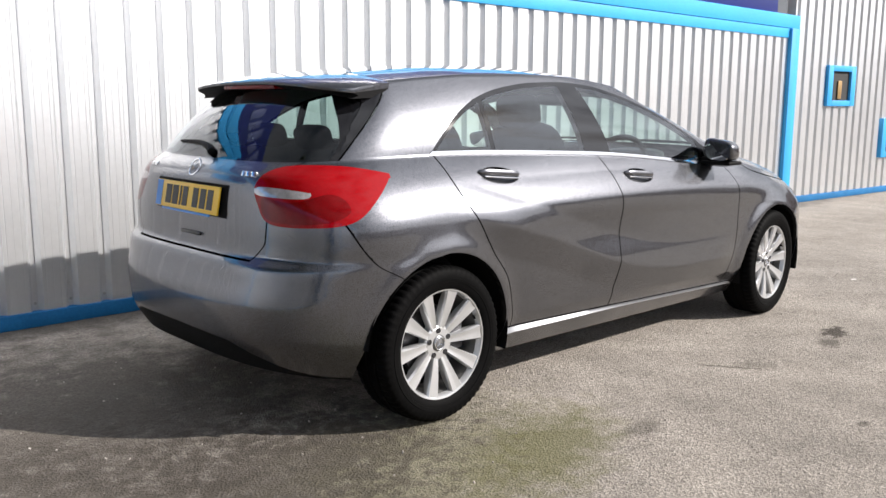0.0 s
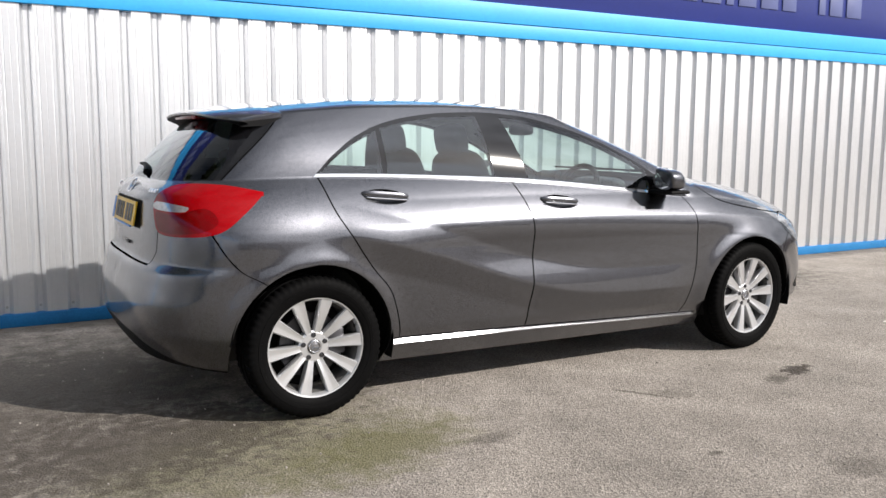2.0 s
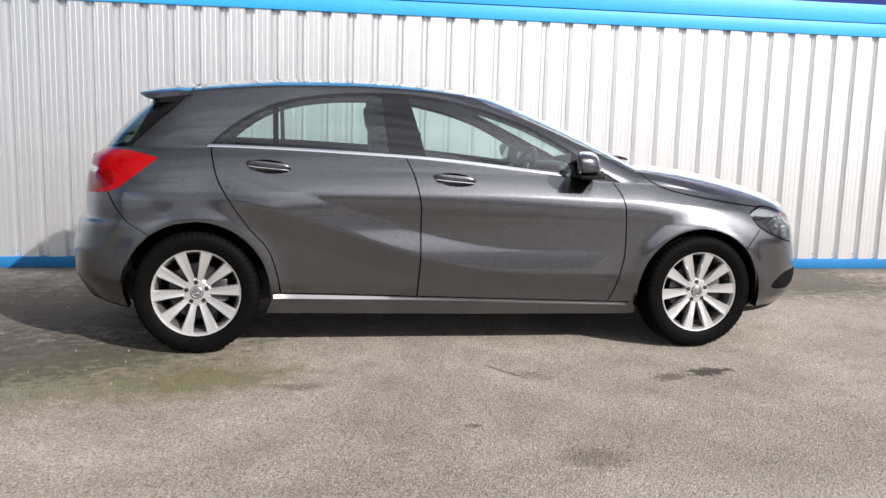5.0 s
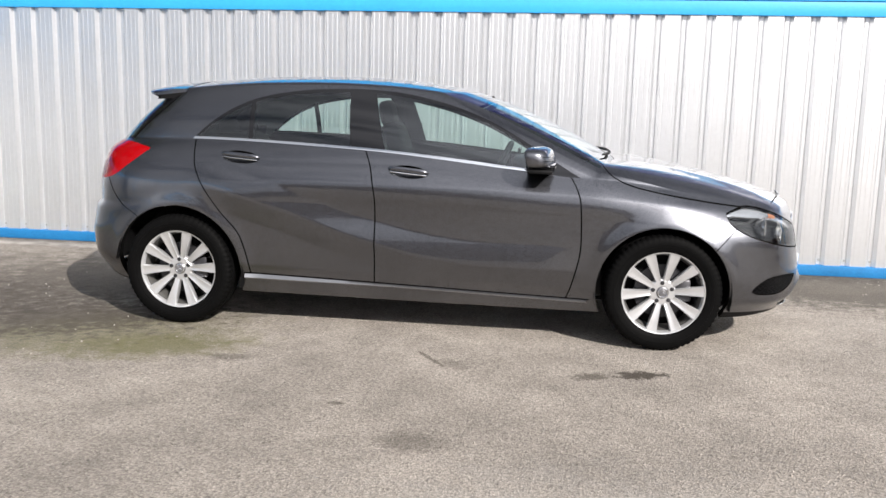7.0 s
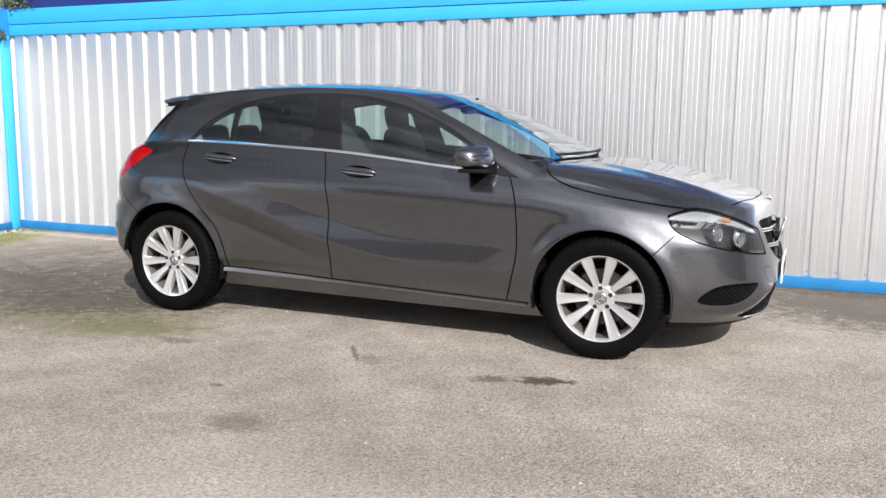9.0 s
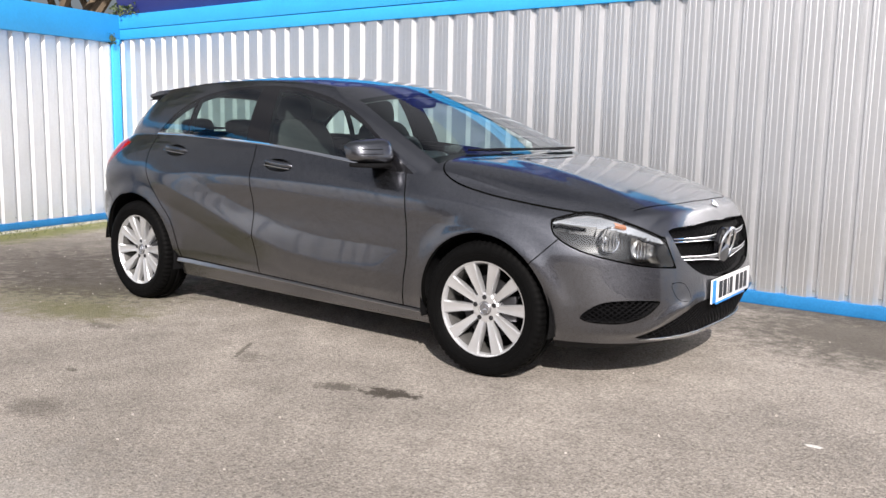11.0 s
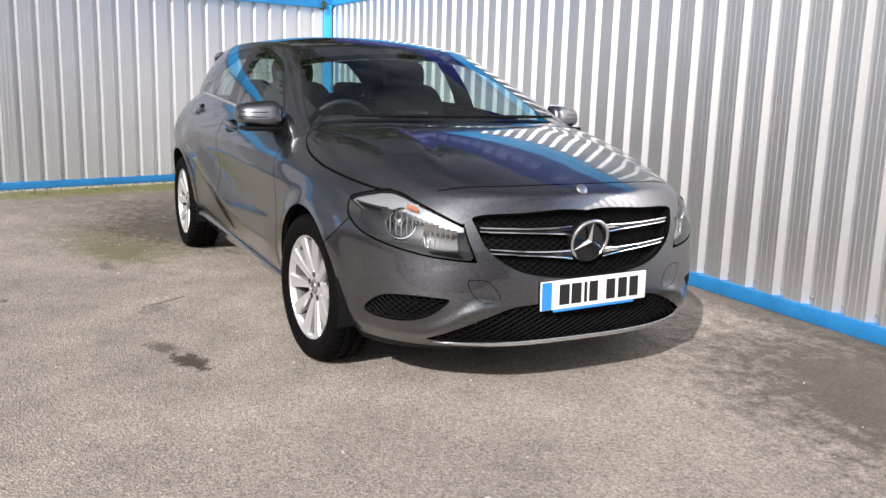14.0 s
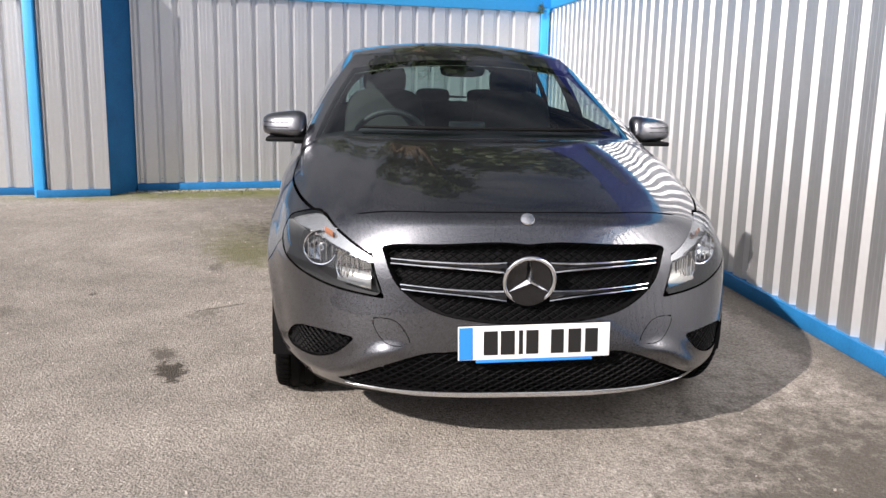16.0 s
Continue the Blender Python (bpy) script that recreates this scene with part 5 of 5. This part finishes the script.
for side in (-1, 1):
    for k, x, z in GRIPS:
        door = DOORS[k, side < 0]
        bm = bmesh.new()
        rings = []
        for r in (1.02, 0.97, 0.88, 0.74, 0.55, 0.3, 0.08):
            row = []
            for q in range(40):
                a = 2 * math.pi * q / 40
                px = x + GRIP_X * r * math.cos(a)
                pz = z + GRIP_Z * r * math.sin(a) - GRIP_X * r * math.cos(a) * 0.07
                deep = 0.032 * max(1 - r**2, 0) ** 0.5 - 0.001
                row.append(bm.verts.new((px, side * (side_at(px, pz) - deep), pz)))
            rings.append(row)
        for r0, r1 in zip(rings, rings[1:]):
            for q in range(40):
                bm.faces.new((r0[q], r0[(q + 1) % 40], r1[(q + 1) % 40], r1[q]))
        bm.faces.new(rings[-1])
        bmesh.ops.recalc_face_normals(bm, faces=bm.faces)
        part("handle_recess", bm, PAINT, door, "hollow grip recess behind the handle", 60)
        bm = bmesh.new()
        rows = []
        for u in np.linspace(-0.112, 0.112, 21):
            e = max(1 - (abs(u) / 0.114) ** 5, 0.05)
            px, pz = x + u, z + 0.009 - u * 0.085
            y = side_at(px, pz)
            out, h = y + 0.004 + 0.020 * e**0.6, 0.015 * e**0.5
            rows.append([bm.verts.new((px, side * yy, pz + dz)) for yy, dz in ((out - 0.016, h), (out - 0.004, h), (out, h * 0.55), (out + 0.0015, 0), (out - 0.001, -h * 0.7), (out - 0.006, -h), (out - 0.016, -h))])
        for r0, r1 in zip(rows, rows[1:]):
            for q in range(6):
                bm.faces.new((r0[q], r0[q + 1], r1[q + 1], r1[q]))
            bm.faces.new((r0[6], r0[0], r1[0], r1[6]))
        bm.faces.new(rows[0])
        bm.faces.new(rows[-1])
        bmesh.ops.recalc_face_normals(bm, faces=bm.faces)
        part("door_handle", bm, PAINT, door, "painted bow handle", 50)
        bm = bmesh.new()
        pts = [(x + u, side * (side_at(x + u, z) + 0.004 + 0.019 * max(1 - (abs(u) / 0.114) ** 5, 0.05) ** 0.6), z - 0.0075 - u * 0.085) for u in np.linspace(-0.10, 0.10, 17)]
        tube(bm, pts, 0.0026, 6)
        part("handle_chrome", bm, CHROME, door, "thin chrome edge of the handle")

# mirrors
for side in (-1, 1):
    bm = bmesh.new()
    bmesh.ops.create_uvsphere(bm, u_segments=40, v_segments=24, radius=1)
    for v in bm.verts:
        p = v.co.copy()
        q = [math.copysign(abs(c) ** e, c) for c, e in zip(p, (0.60, 0.55, 0.55))]
        x = q[0] * (0.085 if q[0] > 0 else 0.035)
        y, z = q[1] * 0.104, q[2] * 0.062
        z *= 1 - 0.20 * (y / 0.104)
        z += 0.008 * (1 - y / 0.104) if z < 0 else 0
        x -= 0.034 * (y / 0.104) + 0.25 * z
        v.co = (0.655 + x, side * (0.872 + y), 1.008 + z)
    if side < 0:
        bmesh.ops.reverse_faces(bm, faces=bm.faces)
    mirror = part("door_mirror", bm, PAINT, car, "grey door mirror with black foot", 60)
    bm = bmesh.new()
    bmesh.ops.create_uvsphere(bm, u_segments=24, v_segments=12, radius=1)
    bmesh.ops.transform(bm, matrix=pose(0.625, side * 0.872, 1.008, 0, 0, 8 * side) @ Matrix.Diagonal((0.006, 0.094, 0.055, 1)), verts=bm.verts)
    part("mirror_glass", bm, MIRROR, mirror, "silvered mirror glass")
    bm = bmesh.new()
    box(bm, (0.61, min(side * 0.775, side * 0.955), 0.934), (0.745, max(side * 0.775, side * 0.955), 0.955), 0.009)
    box(bm, (0.63, min(side * 0.755, side * 0.83), 0.925), (0.74, max(side * 0.755, side * 0.83), 0.975), 0.012)
    part("mirror_foot", bm, BLACK_TRIM, mirror, "black plastic mirror foot")
    for z in (1.000, 1.022):
        bm = bmesh.new()
        pts = [(0.655 + 0.0855 * max(1 - abs((y - 0.880) / 0.104) ** 3.2, 0.05) ** 0.375 - 0.034 * (y - 0.872) / 0.104 - 0.25 * (z - 1.008), side * y, z) for y in np.linspace(0.85, 0.962, 12)]
        tube(bm, pts, 0.0022, 6)
        part("mirror_slot", bm, GLOSS_BLACK, mirror)

# headlamp insides
for side in (-1, 1):
    lamp = LAMPS[side < 0]
    for (x, y, z), r, name in (((1.885, 0.668, 0.668), 0.056, "reflector_bowl"), ((1.995, 0.560, 0.622), 0.052, "reflector_bowl")):
        bm = bmesh.new()
        lathe(bm, [(r * 1.06, 0.006), (r, 0.004), (r * 0.93, -0.012), (r * 0.7, -0.034), (r * 0.4, -0.046), (0.0, -0.05)], 32, Matrix.Translation((x, side * y, z)) @ Vector((0.95, side * 0.30, 0.05)).to_track_quat("Z", "Y").to_matrix().to_4x4())
        part(name, bm, CHROME, lamp, "chrome reflector bowl")
        bm = bmesh.new()
        bmesh.ops.create_uvsphere(bm, u_segments=14, v_segments=8, radius=r * 0.3, matrix=Matrix.Translation((x - 0.02, side * (y - 0.005), z)))
        part("bulb_shield", bm, CHROME, lamp)
        for k in range(5):
            bm = bmesh.new()
            u = (k - 2) * r * 0.36
            h = math.sqrt(max(r * r - u * u, 0)) * 0.8
            tube(bm, [(x + 0.006 - 0.3 * u, side * (y + u), z - h), (x + 0.006 - 0.3 * u, side * (y + u), z + h)], 0.0022, 6)
            part("reflector_rib", bm, CHROME, lamp)
    bm = bmesh.new()
    rows = []
    for t in np.linspace(0, 1, 9):
        y, z = 0.50 + 0.11 * t, 0.575 + 0.018 * t
        x = front_surf(y, z) - 0.045
        rows.append([bm.verts.new((x + dx, side * y, z + dz)) for dx, dz in ((0.012, -0.012), (-0.010, 0.004), (-0.022, 0.035), (-0.020, 0.085))])
    for r0, r1 in zip(rows, rows[1:]):
        for q in range(3):
            bm.faces.new((r0[q], r0[q + 1], r1[q + 1], r1[q]))
    part("turn_reflector", bm, LAMP_CHROME, lamp, "chrome turn signal reflector")
    for (x, y, z), r in (((2.0, 0.515, 0.60), 0.010),):
        bm = bmesh.new()
        bmesh.ops.create_uvsphere(bm, u_segments=14, v_segments=8, radius=r, matrix=Matrix.Translation((x, side * y, z)))
        part("amber_bulb", bm, AMBER, lamp, "amber turn signal bulb")
    bm = bmesh.new()
    rows = []
    for t in np.linspace(0, 1, 7):
        y = 0.625 + 0.028 * t
        z = 0.722 + 0.010 * t
        x = front_surf(y, z) - 0.014
        rows.append([bm.verts.new((x + dx, side * y, z + dz)) for dx, dz in ((0.002, -0.010), (0.006, -0.003), (0.004, 0.005), (-0.004, 0.011))])
    for r0, r1 in zip(rows, rows[1:]):
        for q in range(3):
            bm.faces.new((r0[q], r0[q + 1], r1[q + 1], r1[q]))
    part("amber_reflector", bm, AMBER, lamp, "amber side reflector")

# cowl, front wipers
bm = bmesh.new()
rows = []
for f in np.linspace(-1, 1, 41):
    a = abs(f)
    y = f * 0.70
    x, z = 1.10 - 0.12 * a**2.4, 0.985 - 0.03 * a**6
    rows.append([bm.verts.new(p) for p in ((x + 0.035, y, z - 0.004), (x - 0.0, y, z + 0.004), (x - 0.06, y, z + 0.026), (x - 0.07, y, z - 0.03), (x + 0.03, y, z - 0.03))])
for r0, r1 in zip(rows, rows[1:]):
    for q in range(4):
        bm.faces.new((r0[q], r0[q + 1], r1[q + 1], r1[q]))
bmesh.ops.recalc_face_normals(bm, faces=bm.faces)
part("cowl_panel", bm, BLACK_TRIM, car, "black plastic cowl under the windscreen")
for y0, y1 in ((-0.52, 0.05), (0.02, 0.58)):
    bm = bmesh.new()
    pts = [(1.10 - 0.12 * abs(y / 0.7) ** 2.4 - 0.045 + 0.02, y, 0.985 + 0.040) for y in np.linspace(y0, y1, 14)]
    tube(bm, pts, [0.006 + 0.004 * (1 - abs(t)) for t in np.linspace(-1, 1, 14)], 6)
    part("front_wiper", bm, BLACK_TRIM, car, "black windscreen wiper")


# ---- the car: cabin ----
def pad(bm, c, half, e=0.45, m=None, nu=20, nv=12):
    """A rounded cushion."""
    made = bmesh.ops.create_uvsphere(bm, u_segments=nu, v_segments=nv, radius=1)["verts"]
    for v in made:
        q = [math.copysign(abs(k) ** e, k) for k in v.co]
        v.co = Vector((q[0] * half[0], q[1] * half[1], q[2] * half[2]))
    bmesh.ops.transform(bm, matrix=(m or Matrix()), verts=made)
    bmesh.ops.translate(bm, vec=c, verts=made)


def seat(y, x):
    """A front seat with cushion, backrest, headrest and its two posts."""
    bm = bmesh.new()
    pad(bm, (x, y, 0.55), (0.26, 0.24, 0.09))
    ob = part("front_seat", bm, FABRIC, car, "black cloth front seat", 60)
    bm = bmesh.new()
    pad(bm, (x - 0.30, y, 0.86), (0.075, 0.235, 0.31), 0.5, pose(0, 0, 0, 0, -14, 0))
    part("backrest", bm, FABRIC, ob, "", 60)
    bm = bmesh.new()
    pad(bm, (x - 0.40, y, 1.215), (0.05, 0.125, 0.085), 0.55, pose(0, 0, 0, 0, -10, 0))
    part("headrest", bm, FABRIC, ob, "", 60)
    for s in (-0.05, 0.05):
        bm = bmesh.new()
        tube(bm, [(x - 0.385, y + s, 1.08), (x - 0.395, y + s, 1.2)], 0.006, 6)
        part("headrest_post", bm, CHROME, ob)


seat(-0.37, 0.0)
seat(0.37, 0.02)
bm = bmesh.new()
pad(bm, (-0.95, 0, 0.55), (0.26, 0.62, 0.1))
bench = part("rear_bench", bm, FABRIC, car, "black cloth rear bench", 60)
bm = bmesh.new()
pad(bm, (-1.25, 0, 0.82), (0.08, 0.60, 0.26), 0.45, pose(0, 0, 0, 0, -20, 0))
part("backrest", bm, FABRIC, bench, "", 60)
for y in (-0.36, 0.0, 0.36):
    bm = bmesh.new()
    pad(bm, (-1.36, y, 1.10), (0.04, 0.12, 0.055), 0.55, pose(0, 0, 0, 0, -15, 0))
    part("headrest", bm, FABRIC, bench, "", 60)
bm = bmesh.new()
pad(bm, (0.78, 0, 0.78), (0.30, 0.70, 0.16), 0.5, pose(0, 0, 0, 0, 8, 0), 32, 16)
dash = part("dashboard", bm, CABIN, car, "black dashboard", 60)
bm = bmesh.new()
pad(bm, (0.60, -0.37, 0.955), (0.10, 0.17, 0.05), 0.6)
part("instrument_hood", bm, CABIN, dash, "", 60)
bm = bmesh.new()
box(bm, (0.52, -0.09, 0.93), (0.54, 0.09, 1.03), 0.008)
part("display_screen", bm, GLOSS_BLACK, dash, "black display screen")
bm = bmesh.new()
m = pose(0.42, -0.37, 0.90, 0, 0, 0) @ pose(0, 0, 0, 0, -66, 0)
tube(bm, [(0.185 * math.cos(a), 0.185 * math.sin(a), 0) for a in np.linspace(0, 2 * math.pi, 41)[:-1]], 0.016, 8, closed=True)
for a in (0, 180, 270 - 180):
    d = radians(a + 90)
    tube(bm, [(0.05 * math.cos(d), 0.05 * math.sin(d), 0), (0.18 * math.cos(d), 0.18 * math.sin(d), 0)], 0.016, 6)
pad(bm, (0, 0, 0), (0.07, 0.07, 0.03), 0.7)
bmesh.ops.transform(bm, matrix=m, verts=bm.verts)
part("steering_wheel", bm, CABIN, car, "black steering wheel", 60)
bm = bmesh.new()
pad(bm, (0.30, 0, 1.275), (0.025, 0.115, 0.035), 0.6)
tube(bm, [(0.31, 0, 1.30), (0.36, 0, 1.335)], 0.012, 6)
part("interior_mirror", bm, CABIN, car, "black interior mirror", 60)
bm = bmesh.new()
box(bm, (-1.75, -0.62, 0.235), (1.05, 0.62, 0.40), 0.02)
part("cabin_floor", bm, CABIN, car, "black cabin floor")


# ---- fixings, sign, wall boxes ----
def rivets(wall, a, b, z, phase):
    """Screws of a sheet along its foot, one in each pan."""
    a, b = Vector(a).to_3d(), Vector(b).to_3d()
    along = (b - a).normalized()
    out = Vector((along.y, -along.x, 0))
    bm = bmesh.new()
    lathe(bm, [(0.009, 0.0), (0.009, 0.002), (0.0055, 0.0025), (0.005, 0.007), (0.0, 0.0075)], 8)
    me = bpy.data.meshes.new("screw")
    bm.to_mesh(me)
    bm.free()
    me.materials.append(RIVET)
    turn = out.to_track_quat("Z", "Y").to_matrix().to_4x4()
    u = phase % PITCH
    while u < (b - a).length:
        ob = new("screw", me)
        ob.parent = bpy.data.objects[wall]
        ob.matrix_local = Matrix.Translation(a + along * u + Vector((0, 0, z))) @ turn
        u += PITCH


rivets("wall_north", (CORNER, WALL_Y), (POST_X, WALL_Y), 0.125, -0.053 - CORNER)
rivets("wall_west", END_B, END_A, 0.12, 0.05)

# pale letters of the sign that cannot be read, as plain bars
random.seed(4)
x = CORNER + 0.5
while x < POST_X - 0.9:
    w = random.choice((0.10, 0.16, 0.20, 0.24))
    h = random.choice((0.26, 0.26, 0.38))
    bm = bmesh.new()
    box(bm, (x, WALL_Y - 0.040, TOP + 0.46), (x + w, WALL_Y - 0.0305, TOP + 0.46 + h), 0.003)
    bar = part("sign_bar", bm, SIGN_WHITE, bpy.data.objects["sign_board"])
    x += w + (0.35 if random.random() < 0.12 else 0.07)


def wall_box(u0, u1, z0, z1, label, hose=False):
    """A recessed steel box in the far wall, with a blue frame, a dark back and its fitting."""
    a, b = Vector(EAST_A).to_3d(), Vector(EAST_B).to_3d()
    turn = math.degrees(math.atan2(b.y - a.y, b.x - a.x))
    m = pose(a.x, a.y, 0, 0, 0, turn)
    root = new("wall_box")
    root.matrix_world = m @ pose((u0 + u1) / 2, -0.05, z0)
    tagged(root, label, "wall box", "boxes in the far wall")
    inv = root.matrix_world.inverted() @ m
    w = 0.17 * (u1 - u0)
    h = 0.14 * (z1 - z0)
    for lo, hi in (((u0, -0.075, z0), (u0 + w, 0.0, z1)), ((u1 - w, -0.075, z0), (u1, 0.0, z1)), ((u0 + w, -0.075, z0), (u1 - w, 0.0, z0 + h)), ((u0 + w, -0.075, z1 - h), (u1 - w, 0.0, z1))):
        bm = bmesh.new()
        box(bm, lo, hi, 0.004)
        bmesh.ops.transform(bm, matrix=inv, verts=bm.verts)
        part("frame", bm, BLUE, root, "bright blue steel frame", 30)
    bm = bmesh.new()
    box(bm, (u0 + w, -0.040, z0 + h), (u1 - w, -0.036, z1 - h))
    bmesh.ops.transform(bm, matrix=inv, verts=bm.verts)
    part("back", bm, DARK_HOLE, root, "dark recess")
    bm = bmesh.new()
    c = (u0 + u1) / 2
    box(bm, (c - 0.07, -0.06, z0 + h + 0.02), (c + 0.03, -0.041, z1 - h - 0.12), 0.01)
    bmesh.ops.transform(bm, matrix=inv, verts=bm.verts)
    part("fitting", bm, BRASS if not hose else RED_FIT, root)
    if hose:
        bm = bmesh.new()
        tube(bm, [(c + 0.05, -0.06, z0 + 0.35), (c + 0.12, -0.12, z0 + 0.3), (c + 0.2, -0.13, z0 + 0.1), (c + 0.24, -0.12, z0 - 0.2)], 0.012, 8)
        bmesh.ops.transform(bm, matrix=inv, verts=bm.verts)
        part("hose", bm, HOSE_WHITE, root, "pale hose")


BRASS = mat("dull_brass", (0.32, 0.20, 0.08), 0.5, 0.3, vary=0.2)
RED_FIT = mat("red_fitting", (0.35, 0.03, 0.02), 0.5, vary=0.2)
wall_box(0.83, 1.55, 1.22, 1.74, "blue steel framed recess with a brass fitting")
wall_box(2.45, 3.2, 0.50, 1.05, "blue steel framed recess with a red fitting and hose", True)

# dark brick building behind the sign's end
bm = bmesh.new()
box(bm, (POST_X - 0.25, WALL_Y + 0.5, 0.0), (POST_X + 0.4, WALL_Y + 0.9, 3.6), 0.0)
tagged(part("wall_brick", bm, BRICK), "dark red brick wall behind the steel fascia", "wall", kind="structure")

# yard closed off on its open sides, far behind the camera
for name, lo, hi in (("wall_far_south", (-14, -18.3, 0), (22, -18.0, 2.6)), ("wall_far_east", (22, -18, 0), (22.3, 6, 2.6))):
    bm = bmesh.new()
    box(bm, lo, hi)
    tagged(part(name, bm, BRICK), "plain brick wall closing the yard", "wall", kind="structure")


# ---- plants ----
def leaves(bm, centre, radius, count, size, rng):
    """Small folded leaves scattered in a rough ball."""
    for _ in range(count):
        d = Vector((rng.gauss(0, 1), rng.gauss(0, 1), rng.gauss(0, 1))).normalized()
        p = Vector(centre) + d * radius * rng.uniform(0.35, 1.0)
        q = Euler((rng.uniform(0, 6.28), rng.uniform(0, 6.28), rng.uniform(0, 6.28)))
        s = size * rng.uniform(0.6, 1.3)
        pts = [Vector((0, -s, 0)), Vector((s * 0.55, 0, 0.12 * s)), Vector((0, s, 0)), Vector((-s * 0.55, 0, 0.12 * s))]
        for v in pts:
            v.rotate(q)
        bm.faces.new([bm.verts.new(p + v) for v in pts])


def tree(x, y, height, seed):
    """A broad tree: tapered trunk, limbs, and a ragged crown of leaf clumps."""
    rng = random.Random(seed)
    root = new("tree")
    root.location = (x, y, 0)
    tagged(root, "leafy green tree standing behind the steel wall", "tree", "trees behind the wall")
    bm = bmesh.new()
    tube(bm, [(0, 0, 0), (0.05, 0.02, height * 0.25), (-0.04, 0.06, height * 0.5), (0.05, 0, height * 0.8)], [0.2, 0.15, 0.1, 0.04], 9)
    part("trunk", bm, BARK, root)
    crown = bmesh.new()
    for k in range(9):
        a, up = rng.uniform(0, 6.28), rng.uniform(0.35, 0.75)
        out = rng.uniform(0.18, 0.36) * height
        start = Vector((0, 0, height * up * 0.7))
        tip = Vector((out * math.cos(a), out * math.sin(a), height * (up + 0.15)))
        bm = bmesh.new()
        tube(bm, [start, start.lerp(tip, 0.5) + Vector((0, 0, 0.12)), tip], [0.07, 0.045, 0.015], 6)
        part("limb", bm, BARK, root)
        for _ in range(6):
            c = tip + Vector((rng.gauss(0, 0.5), rng.gauss(0, 0.5), rng.gauss(0, 0.4)))
            leaves(crown, c, rng.uniform(0.3, 0.75), 85, 0.15, rng)
    for _ in range(8):
        leaves(crown, (rng.gauss(0, 0.4), rng.gauss(0, 0.4), height * rng.uniform(0.75, 0.98)), rng.uniform(0.35, 0.7), 85, 0.15, rng)
    part("crown", crown, LEAF, root, "ragged green crown")


for k, (x, y, h) in enumerate(((-9.0, 3.0, 7.6), (-9.2, 0.4, 8.6), (-12.5, 5.6, 8.0))):
    tree(x, y, h, k + 1)
# ivy on the corner of the fascia
rng = random.Random(8)
bm = bmesh.new()
for k in range(9):
    leaves(bm, (CORNER + 0.10 + 0.05 * rng.random(), WALL_Y - 0.16 - 0.03 * rng.random(), TOP - 0.01 + 0.05 * rng.gauss(0, 0.5)), 0.05, 14, 0.014, rng)
for k in range(6):
    leaves(bm, (CORNER + 0.08 * k, WALL_Y - 0.06, TOP + 0.29 + 0.05 * rng.random()), 0.09, 22, 0.022, rng)
tagged(part("ivy", bm, LEAF), "small green ivy growing over the blue corner fascia", "ivy", kind="stuff")
# grass and moss tufts along the foot of the end wall
bm = bmesh.new()
for _ in range(900):
    t = rng.random()
    base = Vector(END_A).lerp(Vector(END_B), t)
    out = abs(rng.gauss(0, 0.22)) + 0.05
    p = Vector((base.x + out, base.y + 0.1 * rng.gauss(0, 1), 0))
    for _ in range(3):
        a, h = rng.uniform(0, 6.28), rng.uniform(0.006, 0.022)
        w = Vector((math.cos(a), math.sin(a), 0)) * 0.004
        lean = Vector((rng.gauss(0, 0.006), rng.gauss(0, 0.006), h))
        bm.faces.new([bm.verts.new(q) for q in (p - w, p + w, p + lean)])
tagged(part("grass_tufts", bm, LEAF), "short green grass and moss along the wall's foot", "grass", kind="stuff")
# loose grit
bm = bmesh.new()
for _ in range(700):
    x, y, s = rng.uniform(-4.5, 5), rng.uniform(-4.2, 1.6), rng.uniform(0.0025, 0.007)
    q = Euler((rng.uniform(0, 6), rng.uniform(0, 6), rng.uniform(0, 6))).to_matrix().to_4x4()
    made = bmesh.ops.create_cube(bm, size=1, matrix=Matrix.Translation((x, y, s * 0.35)) @ q @ Matrix.Diagonal((s * 1.4, s, s * 0.7, 1)))
tagged(part("grit", bm, GRIT, angle=20), "loose pale grit on the tarmac", "grit", kind="stuff")
